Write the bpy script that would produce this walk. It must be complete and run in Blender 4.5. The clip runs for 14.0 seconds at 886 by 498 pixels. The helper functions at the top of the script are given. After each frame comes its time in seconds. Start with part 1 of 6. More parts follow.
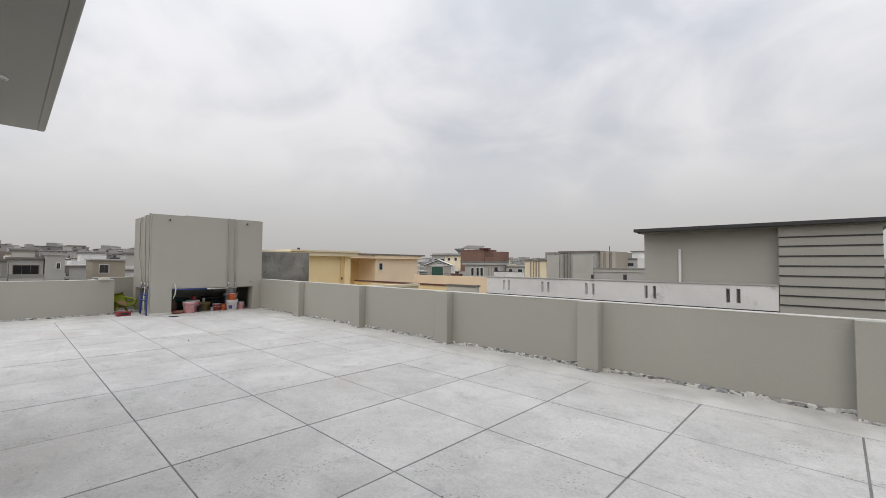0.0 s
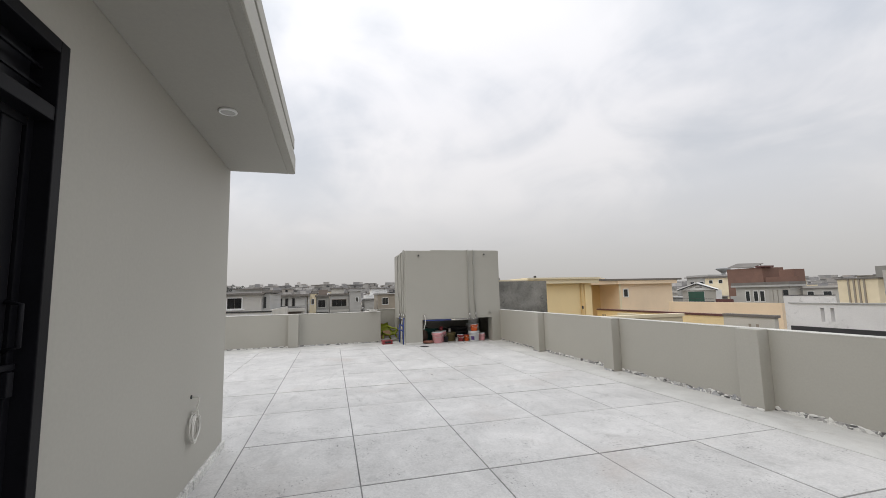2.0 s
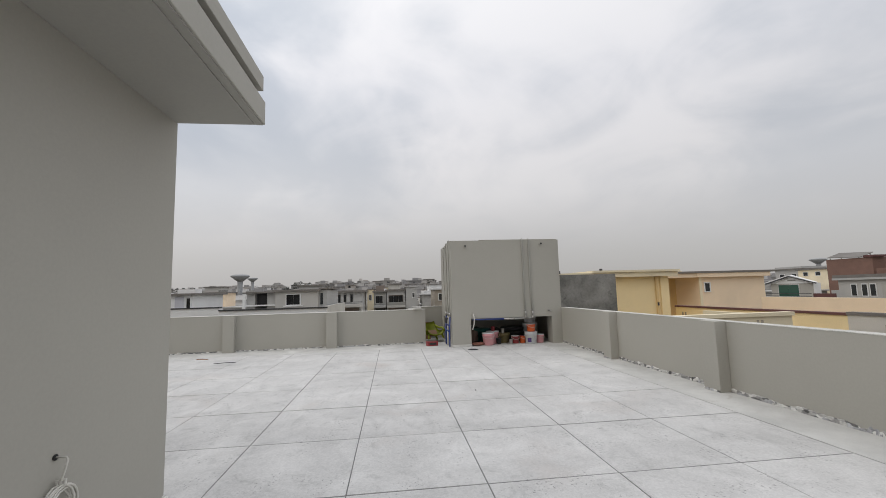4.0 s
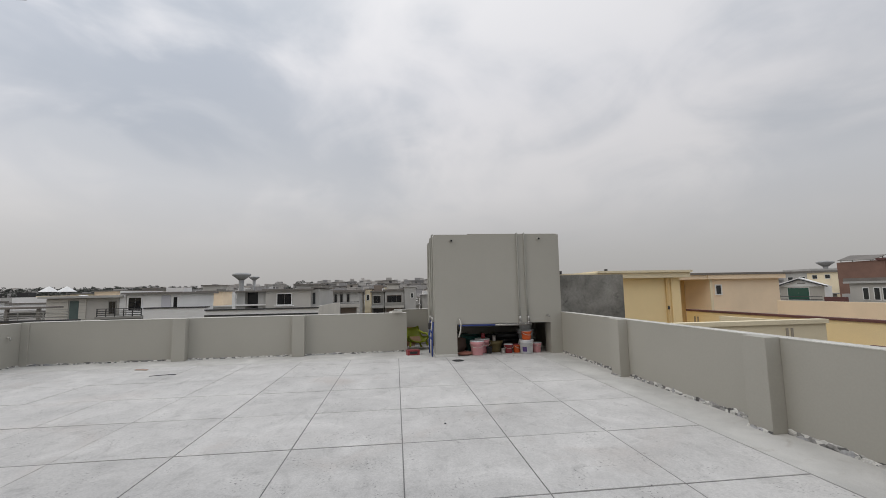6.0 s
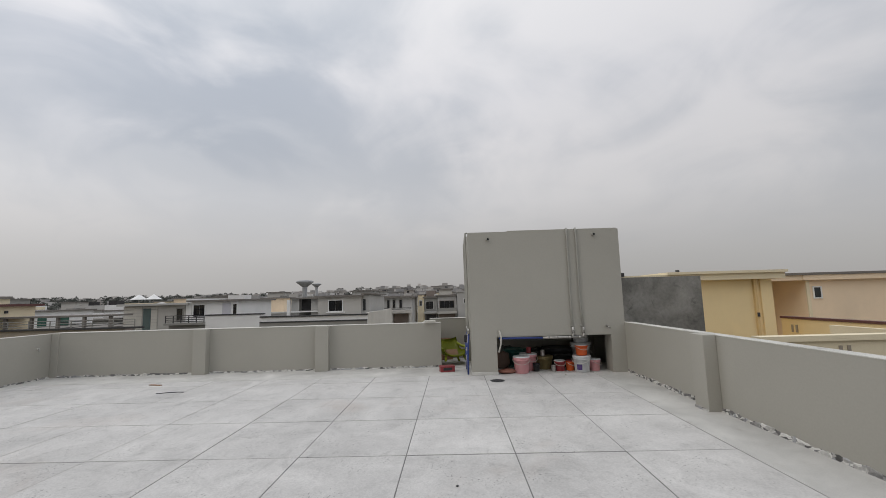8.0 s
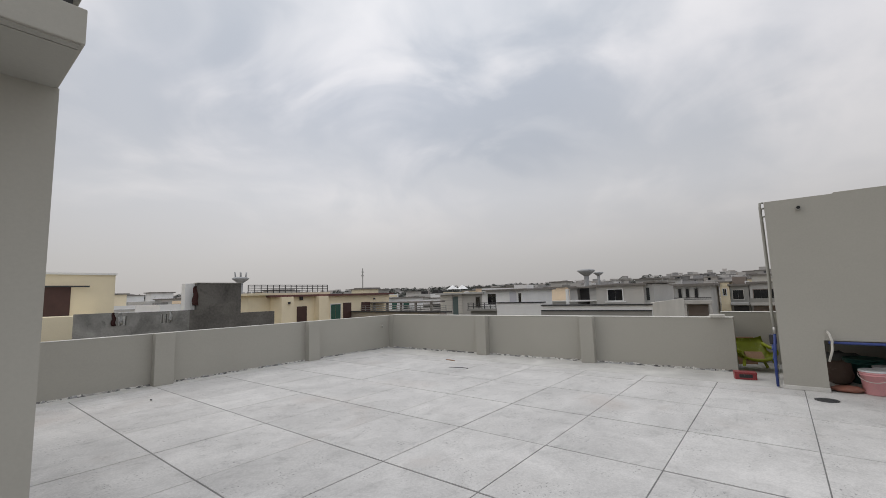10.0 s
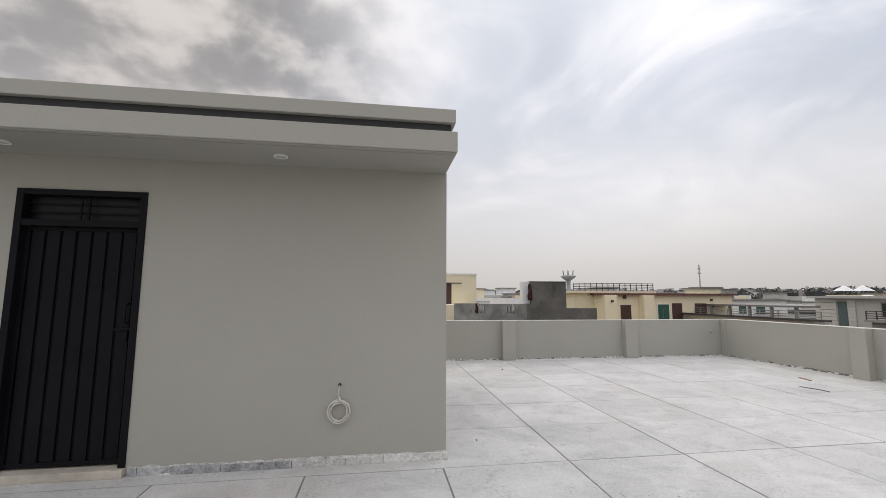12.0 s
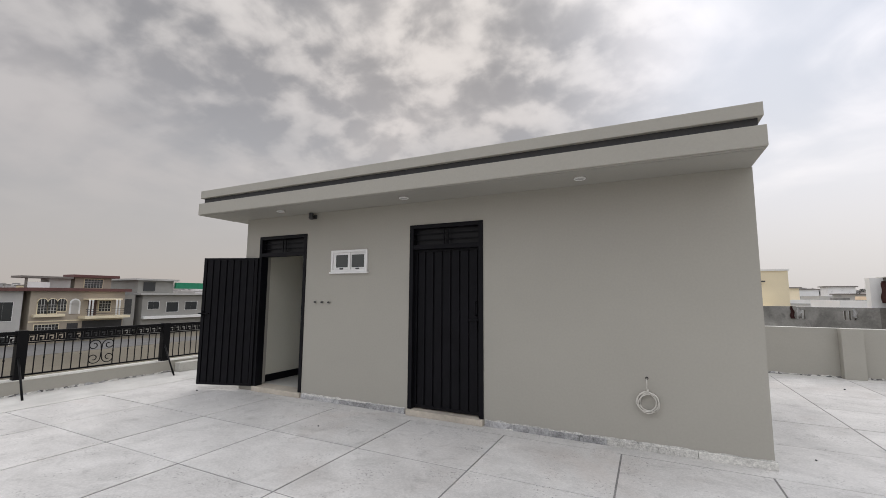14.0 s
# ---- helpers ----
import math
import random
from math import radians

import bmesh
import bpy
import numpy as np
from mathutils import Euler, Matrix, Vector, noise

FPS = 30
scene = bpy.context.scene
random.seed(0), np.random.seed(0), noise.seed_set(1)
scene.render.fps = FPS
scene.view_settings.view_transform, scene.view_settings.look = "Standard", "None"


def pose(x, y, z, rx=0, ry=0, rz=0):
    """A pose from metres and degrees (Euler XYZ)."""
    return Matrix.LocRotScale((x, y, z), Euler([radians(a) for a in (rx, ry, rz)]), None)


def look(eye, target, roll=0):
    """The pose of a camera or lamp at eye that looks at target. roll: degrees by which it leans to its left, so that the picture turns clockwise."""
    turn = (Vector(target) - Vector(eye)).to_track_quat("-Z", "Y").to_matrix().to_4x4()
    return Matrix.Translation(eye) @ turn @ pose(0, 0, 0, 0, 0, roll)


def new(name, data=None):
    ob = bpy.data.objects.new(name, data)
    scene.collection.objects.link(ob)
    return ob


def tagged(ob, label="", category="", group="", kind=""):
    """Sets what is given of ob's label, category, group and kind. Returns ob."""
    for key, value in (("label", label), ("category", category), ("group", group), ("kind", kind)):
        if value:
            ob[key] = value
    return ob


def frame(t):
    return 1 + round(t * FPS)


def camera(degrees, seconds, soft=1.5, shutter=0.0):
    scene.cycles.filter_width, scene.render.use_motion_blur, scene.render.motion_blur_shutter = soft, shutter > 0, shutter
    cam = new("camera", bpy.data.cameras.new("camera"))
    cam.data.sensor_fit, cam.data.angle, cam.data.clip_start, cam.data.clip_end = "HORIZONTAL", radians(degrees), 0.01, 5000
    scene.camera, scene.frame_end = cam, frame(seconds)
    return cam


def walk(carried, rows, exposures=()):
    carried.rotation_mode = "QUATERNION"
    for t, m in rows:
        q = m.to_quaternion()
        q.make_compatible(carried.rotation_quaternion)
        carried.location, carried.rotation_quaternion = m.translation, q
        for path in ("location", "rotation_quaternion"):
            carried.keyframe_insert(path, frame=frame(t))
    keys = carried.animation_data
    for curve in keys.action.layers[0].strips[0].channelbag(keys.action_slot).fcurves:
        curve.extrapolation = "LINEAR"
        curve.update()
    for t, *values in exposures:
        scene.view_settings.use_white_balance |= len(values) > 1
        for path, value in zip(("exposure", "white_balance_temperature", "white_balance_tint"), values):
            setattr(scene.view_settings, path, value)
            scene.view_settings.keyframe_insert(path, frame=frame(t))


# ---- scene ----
cam = camera(93.6, 14.0, soft=0.8)
PATH = [
    (0, (-0.119, 0.177, 1.372), (-1.495, 1.627, 1.447), 0.4),
    (0.5, (-0.335, 0.399, 1.348), (-1.927, 1.605, 1.458), 0.4),
    (1, (-0.599, 0.601, 1.368), (-2.35, 1.556, 1.519), -0.0),
    (1.5, (-0.976, 0.706, 1.379), (-2.837, 1.415, 1.568), -0.8),
    (2, (-1.299, 0.789, 1.377), (-3.219, 1.303, 1.594), -1.3),
    (2.5, (-1.607, 0.976, 1.405), (-3.557, 1.359, 1.627), -1.6),
    (3, (-1.941, 1.109, 1.383), (-3.906, 1.41, 1.598), -1.8),
    (3.2, (-2.082, 1.15, 1.38), (-4.05, 1.431, 1.597), -1.9),
    (5.3, (-3.452, 1.755, 1.4), (-5.431, 1.971, 1.586), -1.1),
    (5.5, (-3.585, 1.825, 1.417), (-5.564, 2.043, 1.606), -1.1),
    (6, (-3.923, 1.95, 1.397), (-5.9, 2.177, 1.6), -1.1),
    (6.5, (-4.259, 2.057, 1.418), (-6.234, 2.284, 1.63), -1.2),
    (7, (-4.562, 2.25, 1.431), (-6.541, 2.448, 1.65), -1.3),
    (7.2, (-4.683, 2.301, 1.427), (-6.663, 2.481, 1.649), -1.3),
    (9.3, (-5.458, 2.732, 1.446), (-7.279, 1.934, 1.661), -2.0),
    (9.5, (-5.435, 2.776, 1.461), (-7.19, 1.839, 1.668), -2.0),
    (10, (-5.345, 2.842, 1.439), (-6.901, 1.603, 1.657), -1.7),
    (10.5, (-5.371, 3.014, 1.433), (-6.672, 1.511, 1.659), -1.2),
    (11, (-5.374, 3.22, 1.445), (-6.378, 1.505, 1.67), -0.6),
    (11.5, (-5.237, 3.471, 1.456), (-5.902, 1.598, 1.684), -0.1),
    (12, (-5.13, 3.703, 1.457), (-5.428, 1.738, 1.684), 0.2),
    (12.5, (-5.091, 3.952, 1.45), (-5.022, 1.966, 1.676), 0.3),
    (12.8, (-5.038, 4.064, 1.474), (-4.767, 2.096, 1.697), 0.5),
    (13, (-4.987, 4.129, 1.487), (-4.592, 2.18, 1.7), 0.4),
    (13.5, (-4.859, 4.298, 1.471), (-4.212, 2.418, 1.689), 0.3),
    (14, (-4.847, 4.386, 1.456), (-3.97, 2.602, 1.678), 0.4),
]
EXPOSURES = [(0, 0.36, 6600, 10), (1.5, 0.43, 6600, 10), (2.5, 0.45, 6600, 10), (3, 0.38, 6600, 10), (5.5, 0.11, 6600, 10), (7, 0.03, 6600, 10), (9.5, 0.03, 6620, 10), (10.5, 0.15, 6630, 11), (11.5, 0.31, 6650, 11), (12.5, 0.43, 6680, 12), (14, 0.51, 6680, 12)]
walk(cam, [(t, look(eye, target, roll)) for t, eye, target, roll in PATH], EXPOSURES)

# ---- world and sun ----
SUN = Vector((0.40, -0.70, 0.59)).normalized()
world = bpy.data.worlds.new("overcast")
scene.world = world
world.use_nodes = True


class Nodes:
    """Short ways to add nodes to a tree and join them."""

    def __init__(self, tree):
        self.tree = tree
        tree.nodes.clear()

    def add(self, kind, inputs=None, operation=""):
        n = self.tree.nodes.new(kind)
        if operation:
            n.operation = operation
        for key, value in (inputs or {}).items():
            self.put(n.inputs[key], value)
        return n

    def put(self, socket, value):
        if isinstance(value, bpy.types.NodeSocket):
            self.tree.links.new(value, socket)
        else:
            socket.default_value = value

    def math(self, op, a, b=0.0):
        return self.add("ShaderNodeMath", {0: a, 1: b}, op).outputs[0]

    def mix(self, fac, a, b, blend="MIX"):
        n = self.tree.nodes.new("ShaderNodeMix")
        n.data_type, n.blend_type = "RGBA", blend
        for k, v in ((0, fac), (6, a), (7, b)):
            self.put(n.inputs[k], v)
        return n.outputs[2]

    def span(self, v, a, b, c, d, smooth=False):
        n = self.add("ShaderNodeMapRange", {0: v, 1: a, 2: b, 3: c, 4: d})
        n.interpolation_type = "SMOOTHSTEP" if smooth else "LINEAR"
        return n.outputs[0]

    def noise(self, vec, scale, detail=4.0, rough=0.55, distort=0.0):
        return self.add("ShaderNodeTexNoise", {"Vector": vec, "Scale": scale, "Detail": detail, "Roughness": rough, "Distortion": distort}).outputs[0]

    def ramp(self, v, stops):
        n = self.add("ShaderNodeValToRGB", {0: v})
        els = n.color_ramp.elements
        while len(els) < len(stops):
            els.new(0.5)
        for e, (p, c) in zip(els, stops):
            e.position, e.color = p, (*c, 1)
        return n.outputs[0]


w = Nodes(world.node_tree)
way = w.add("ShaderNodeTexCoord").outputs["Generated"]
xyz = w.add("ShaderNodeSeparateXYZ", {0: way})
up = w.math("MAXIMUM", xyz.outputs[2], 0.0)
flat = w.math("ADD", up, 0.38)
deck = w.add("ShaderNodeCombineXYZ", {0: w.math("DIVIDE", xyz.outputs[0], flat), 1: w.math("DIVIDE", xyz.outputs[1], flat), 2: 0.0}).outputs[0]
toward = w.add("ShaderNodeVectorMath", {0: way, 1: SUN}, "DOT_PRODUCT").outputs["Value"]
glow = w.span(toward, 0.80, 1.0, 0.0, 1.0, True)
level = w.math("SQRT", w.math("ADD", w.math("MULTIPLY", xyz.outputs[0], xyz.outputs[0]), w.math("ADD", w.math("MULTIPLY", xyz.outputs[1], xyz.outputs[1]), 0.001)))
south_east = w.math("DIVIDE", w.add("ShaderNodeVectorMath", {0: way, 1: (0.731, -0.682, 0.0)}, "DOT_PRODUCT").outputs["Value"], level)
broken = w.math("MULTIPLY", w.span(south_east, 0.54, 0.90, 0.0, 1.0, True), w.span(xyz.outputs[2], 0.70, 0.95, 1.0, 0.0, True))
lean = w.math("MULTIPLY", w.span(toward, -0.55, 0.40, 0.94, 1.19), w.span(toward, 0.55, 0.90, 1.0, 0.86))
layer = w.ramp(up, [(0.0, (0.38, 0.373, 0.374)), (0.08, (0.455, 0.448, 0.448)), (0.22, (0.60, 0.60, 0.615)), (0.45, (0.64, 0.652, 0.69)), (0.62, (0.70, 0.715, 0.75)), (1.0, (1.32, 1.34, 1.38))])
thin = w.ramp(up, [(0.0, (0.325, 0.308, 0.30)), (0.15, (0.34, 0.332, 0.328)), (0.4, (0.345, 0.341, 0.345)), (0.7, (0.40, 0.40, 0.40)), (1.0, (1.08, 1.10, 1.14))])
base = w.mix(broken, w.mix(1.0, layer, w.add("ShaderNodeCombineColor", {0: lean, 1: lean, 2: lean}).outputs[0], "MULTIPLY"), thin)
big = w.noise(deck, 1.1, 6.0, 0.5, 0.5)
wisps = w.noise(deck, 2.3, 5.0, 0.5, 1.2)
fine = w.noise(deck, 7.4, 7.0, 0.5, 0.15)
veil = w.mix(w.span(w.math("ADD", w.math("MULTIPLY", big, 0.7), w.math("MULTIPLY", wisps, 0.3)), 0.40, 0.61, 0.0, 1.0, True), (0.785, 0.82, 0.86, 1), (1.13, 1.115, 1.105, 1))
lumps = w.mix(w.span(w.math("ADD", w.math("MULTIPLY", big, 0.42), w.math("MULTIPLY", fine, 0.58)), 0.42, 0.62, 0.0, 1.0, True), (0.59, 0.60, 0.62, 1), (1.13, 1.12, 1.10, 1))
fade = w.span(up, 0.05, 0.35, 0.0, 1.0, True)
high = w.span(up, 0.22, 0.52, 0.0, 1.0, True)
shade = w.mix(fade, (1, 1, 1, 1), w.mix(w.math("MULTIPLY", broken, high), veil, lumps))
# a darker bank of cloud in the south-west
bank_way = w.add("ShaderNodeVectorMath", {0: way, 1: (-0.674, -0.630, 0.385)}, "DOT_PRODUCT").outputs["Value"]
bank_high = w.math("ABSOLUTE", w.math("SUBTRACT", w.math("ADD", up, w.math("MULTIPLY", w.math("SUBTRACT", wisps, 0.5), 0.55)), 0.40))
bank = w.math("MULTIPLY", w.span(bank_way, 0.84, 0.965, 0.0, 1.0, True), w.span(bank_high, 0.03, 0.17, 1.0, 0.0, True))
shade = w.mix(bank, shade, w.mix(1.0, shade, (0.86, 0.88, 0.905, 1), "MULTIPLY"))
lit = w.mix(w.math("MULTIPLY", glow, w.span(fine, 0.42, 0.6, 0.1, 1.0, True)), (0, 0, 0, 1), (0.095, 0.088, 0.08, 1))
clouds = w.mix(1.0, w.mix(1.0, base, shade, "MULTIPLY"), lit, "ADD")
sky = w.add("ShaderNodeTexSky")
sky.sky_type, sky.sun_disc = "NISHITA", False
sky.sun_elevation, sky.sun_rotation = math.asin(SUN.z), math.atan2(SUN.x, SUN.y)
blue = w.add("ShaderNodeBackground", {0: sky.outputs[0], 1: 0.05}).outputs[0]
grey = w.add("ShaderNodeBackground", {0: clouds, 1: 1.0}).outputs[0]
both = w.add("ShaderNodeMixShader", {0: 0.93, 1: blue, 2: grey}).outputs[0]
w.add("ShaderNodeOutputWorld", {0: both})

sun = new("sun", bpy.data.lights.new("sun", "SUN"))
sun.data.energy, sun.data.angle, sun.data.color = 0.5, radians(40), (1.0, 0.96, 0.9)
sun.matrix_world = look(SUN * 60, (0, 0, 0))

# ---- materials ----


def surface(name, colour, rough=0.7, grain=60.0, grain_amt=0.12, stain=1.2, stain_amt=0.18, bump=0.15, metal=0.0, piece=0.0, dirt=None, dirt_amt=0.0, spec=0.4):
    """A worn surface: fine grain, broad stains, relief, and a tone of its own for each piece."""
    m = bpy.data.materials.new(name)
    m.use_nodes = True
    n = Nodes(m.node_tree)
    at = n.add("ShaderNodeNewGeometry").outputs["Position"]
    g = n.noise(at, grain, 3.0, 0.6)
    s = n.noise(at, stain, 6.0, 0.6, 0.4)
    tone = n.math("ADD", n.span(g, 0.25, 0.75, 1 - grain_amt, 1 + grain_amt), n.span(s, 0.25, 0.75, -stain_amt, stain_amt))
    if piece:
        rnd = n.add("ShaderNodeObjectInfo").outputs["Random"]
        tone = n.math("ADD", tone, n.span(rnd, 0, 1, -piece, piece))
    col = n.mix(1.0, (*colour, 1), n.add("ShaderNodeCombineColor", {0: tone, 1: tone, 2: tone}).outputs[0], "MULTIPLY")
    if dirt:
        d = n.span(n.noise(at, stain * 2.3, 8.0, 0.7, 0.8), 0.55, 0.75, 0.0, dirt_amt, True)
        col = n.mix(d, col, (*dirt, 1))
    r = n.span(s, 0.2, 0.8, max(0.05, rough - 0.08), min(1, rough + 0.08))
    b = n.add("ShaderNodeBump", {"Strength": bump, "Distance": 0.004, "Height": g}).outputs[0]
    p = n.add("ShaderNodeBsdfPrincipled", {"Base Color": col, "Roughness": r, "Metallic": metal, "Normal": b, "Specular IOR Level": spec})
    n.add("ShaderNodeOutputMaterial", {0: p.outputs[0]})
    return m


def glass(name, colour=(0.05, 0.06, 0.06), rough=0.05):
    m = bpy.data.materials.new(name)
    m.use_nodes = True
    n = Nodes(m.node_tree)
    p = n.add("ShaderNodeBsdfPrincipled", {"Base Color": (*colour, 1), "Roughness": rough, "Specular IOR Level": 0.6})
    n.add("ShaderNodeOutputMaterial", {0: p.outputs[0]})
    return m


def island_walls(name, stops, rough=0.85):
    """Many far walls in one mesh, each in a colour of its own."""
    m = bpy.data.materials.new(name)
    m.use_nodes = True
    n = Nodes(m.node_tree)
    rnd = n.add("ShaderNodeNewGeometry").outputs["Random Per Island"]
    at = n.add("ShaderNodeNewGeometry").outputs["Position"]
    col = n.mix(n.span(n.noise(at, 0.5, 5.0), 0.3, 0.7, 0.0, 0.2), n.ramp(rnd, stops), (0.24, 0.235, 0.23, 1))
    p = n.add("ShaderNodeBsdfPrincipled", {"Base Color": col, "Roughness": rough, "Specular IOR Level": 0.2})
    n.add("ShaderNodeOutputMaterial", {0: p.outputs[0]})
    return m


def terrazzo(name):
    """Pale cast floor panels: stone chips, cloudy stains, rusty smears."""
    m = bpy.data.materials.new(name)
    m.use_nodes = True
    n = Nodes(m.node_tree)
    at = n.add("ShaderNodeNewGeometry").outputs["Position"]
    rnd = n.add("ShaderNodeObjectInfo").outputs["Random"]
    chips = n.add("ShaderNodeTexVoronoi", {"Vector": at, "Scale": 70.0}).outputs["Color"]
    chip = n.add("ShaderNodeSeparateColor", {0: chips}).outputs[0]
    fine = n.noise(at, 140.0, 3.0, 0.7)
    cloud = n.noise(at, 1.7, 7.0, 0.62, 0.7)
    streak = n.noise(n.add("ShaderNodeVectorMath", {0: at, 1: (0.5, 1.6, 1.0)}, operation="MULTIPLY").outputs[0], 2.4, 6.0, 0.65, 1.0)
    tone = n.math("ADD", n.span(chip, 0, 1, 0.92, 1.05), n.span(cloud, 0.25, 0.75, -0.20, 0.17))
    tone = n.math("ADD", tone, n.math("ADD", n.span(fine, 0.3, 0.7, -0.08, 0.07), n.span(rnd, 0, 1, -0.05, 0.05)))
    tone = n.math("SUBTRACT", tone, n.span(streak, 0.52, 0.80, 0.0, 0.17, True))
    blot = n.noise(at, 5.5, 7.0, 0.66, 0.6)
    tone = n.math("SUBTRACT", tone, n.span(blot, 0.53, 0.74, 0.0, 0.20, True))
    pits = n.math("MULTIPLY", n.span(n.noise(at, 42.0, 3.0, 0.6), 0.58, 0.67, 0.0, 0.55, True), n.span(n.noise(at, 3.1, 3.0, 0.5), 0.50, 0.64, 0.12, 1.0, True))
    tone = n.math("SUBTRACT", tone, pits)
    col = n.mix(1.0, (0.565, 0.552, 0.535, 1), n.add("ShaderNodeCombineColor", {0: tone, 1: tone, 2: tone}).outputs[0], "MULTIPLY")
    rust = n.span(n.noise(at, 0.55, 6.0, 0.6, 0.5), 0.54, 0.75, 0.0, 0.42, True)
    col = n.mix(rust, col, (0.47, 0.40, 0.355, 1))
    spot = n.span(n.noise(at, 9.0, 2.0, 0.5), 0.74, 0.80, 0.0, 0.5, True)
    col = n.mix(spot, col, (0.2, 0.19, 0.18, 1))
    b = n.add("ShaderNodeBump", {"Strength": 0.12, "Distance": 0.003, "Height": fine}).outputs[0]
    p = n.add("ShaderNodeBsdfPrincipled", {"Base Color": col, "Roughness": n.span(cloud, 0.2, 0.8, 0.48, 0.72), "Normal": b, "Specular IOR Level": 0.4})
    n.add("ShaderNodeOutputMaterial", {0: p.outputs[0]})
    return m


TILE = terrazzo("terrazzo panel")


def mottled(name):
    """Broken skirting bed: dark mortar, grey stone and white plaster in patches."""
    m = bpy.data.materials.new(name)
    m.use_nodes = True
    n = Nodes(m.node_tree)
    at = n.add("ShaderNodeNewGeometry").outputs["Position"]
    patch = n.add("ShaderNodeTexVoronoi", {"Vector": n.add("ShaderNodeVectorMath", {0: at, 1: (1.0, 1.0, 2.2)}, "MULTIPLY").outputs[0], "Scale": 16.0, "Randomness": 1.0}).outputs["Color"]
    tone = n.add("ShaderNodeSeparateColor", {0: patch}).outputs[0]
    tone = n.math("ADD", n.math("MULTIPLY", tone, 0.6), n.math("MULTIPLY", n.noise(at, 28.0, 5.0, 0.7), 0.45))
    col = n.ramp(tone, [(0.22, (0.09, 0.088, 0.085)), (0.42, (0.24, 0.235, 0.23)), (0.58, (0.42, 0.41, 0.39)), (0.72, (0.70, 0.69, 0.66))])
    b = n.add("ShaderNodeBump", {"Strength": 0.8, "Distance": 0.01, "Height": tone}).outputs[0]
    p = n.add("ShaderNodeBsdfPrincipled", {"Base Color": col, "Roughness": 0.9, "Normal": b, "Specular IOR Level": 0.2})
    n.add("ShaderNodeOutputMaterial", {0: p.outputs[0]})
    return m


MOTTLE = mottled("broken skirting bed")
JOINT = surface("joint grit", (0.20, 0.195, 0.19), 0.9, 90, 0.3, 3, 0.3)
SCREED = surface("edge screed", (0.54, 0.53, 0.505), 0.75, 110, 0.12, 1.6, 0.22, 0.3, dirt=(0.34, 0.30, 0.26), dirt_amt=0.5)
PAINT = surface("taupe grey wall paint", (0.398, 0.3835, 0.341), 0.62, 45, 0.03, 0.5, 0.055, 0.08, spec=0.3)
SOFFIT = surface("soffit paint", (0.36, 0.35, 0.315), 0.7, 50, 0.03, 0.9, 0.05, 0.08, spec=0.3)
CAP = surface("pale cement cap", (0.55, 0.54, 0.50), 0.8, 70, 0.2, 2.5, 0.25, 0.4)
# near-black for dark fittings, and for grooves whose shadow is put into the colour
GROOVE = surface("dark groove and fitting tone", (0.05, 0.05, 0.052), 0.6, 40, 0.1, 2, 0.2)
CHIP_PALE = surface("pale mortar chips", (0.58, 0.57, 0.54), 0.9, 70, 0.3, 14, 0.35, 0.9, piece=0.12, dirt=(0.22, 0.21, 0.2), dirt_amt=0.7)
CHIP_DARK = surface("grey marble chips", (0.37, 0.37, 0.375), 0.7, 50, 0.35, 11, 0.5, 0.7, piece=0.2, dirt=(0.66, 0.65, 0.63), dirt_amt=0.85)
BLACK = surface("black door paint", (0.007, 0.007, 0.009), 0.45, 80, 0.15, 3, 0.25, 0.06, spec=0.12)
IRON = surface("black wrought iron", (0.007, 0.007, 0.008), 0.5, 80, 0.2, 3, 0.3, 0.1, spec=0.12)
UPVC = surface("white window plastic", (0.80, 0.80, 0.79), 0.4, 50, 0.02, 2, 0.04, 0.02)
PANE = glass("window glass", (0.055, 0.062, 0.06), 0.18)
DARKGLASS = glass("dark glass", (0.012, 0.013, 0.015), 0.06)
TRANSOM = surface("dark transom glass", (0.012, 0.012, 0.014), 0.35, 20, 0.05, 2, 0.1, 0.02, spec=0.2)
MARBLE = surface("cream threshold stone", (0.52, 0.47, 0.40), 0.5, 30, 0.12, 3, 0.2)
INWALL = surface("cream inside paint", (0.74, 0.73, 0.64), 0.6, 40, 0.03, 0.8, 0.04)
INFLOOR = surface("inside floor tile", (0.50, 0.49, 0.46), 0.3, 40, 0.08, 1.5, 0.1)
LENSMAT = surface("lamp cover", (0.42, 0.42, 0.40), 0.45, 40, 0.03, 3, 0.05)
CABLE = surface("white cable", (0.62, 0.60, 0.55), 0.5, 60, 0.05, 5, 0.08)
PVC = surface("grey plastic pipe", (0.34, 0.335, 0.30), 0.5, 60, 0.06, 3, 0.1)
STEEL = surface("galvanised pipe", (0.42, 0.41, 0.39), 0.35, 60, 0.15, 6, 0.25, 0.1, metal=0.9)
BLUE = surface("blue plastic pipe", (0.035, 0.06, 0.22), 0.4, 60, 0.08, 5, 0.15)
# near-black of the solid discs that stand for unlit pipe and wall holes
HOLE = surface("dark pipe mouth", (0.02, 0.02, 0.02), 0.8)

# ---- shapes ----


def box(bm, x0, x1, y0, y1, z0, z1, bevel=0.0):
    """A box, with its edges rounded off where bevel is given."""
    v = bmesh.ops.create_cube(bm, size=1.0)["verts"]
    bmesh.ops.transform(bm, verts=v, matrix=Matrix.LocRotScale(((x0 + x1) / 2, (y0 + y1) / 2, (z0 + z1) / 2), None, (x1 - x0, y1 - y0, z1 - z0)))
    if bevel:
        edges = list({e for p in v for e in p.link_edges})
        bmesh.ops.bevel(bm, geom=edges, offset=bevel, segments=2, affect="EDGES", profile=0.6)
    return bm


def boxes(*rows, bevel=0.0):
    bm = bmesh.new()
    for r in rows:
        box(bm, *r, bevel=bevel)
    return bm


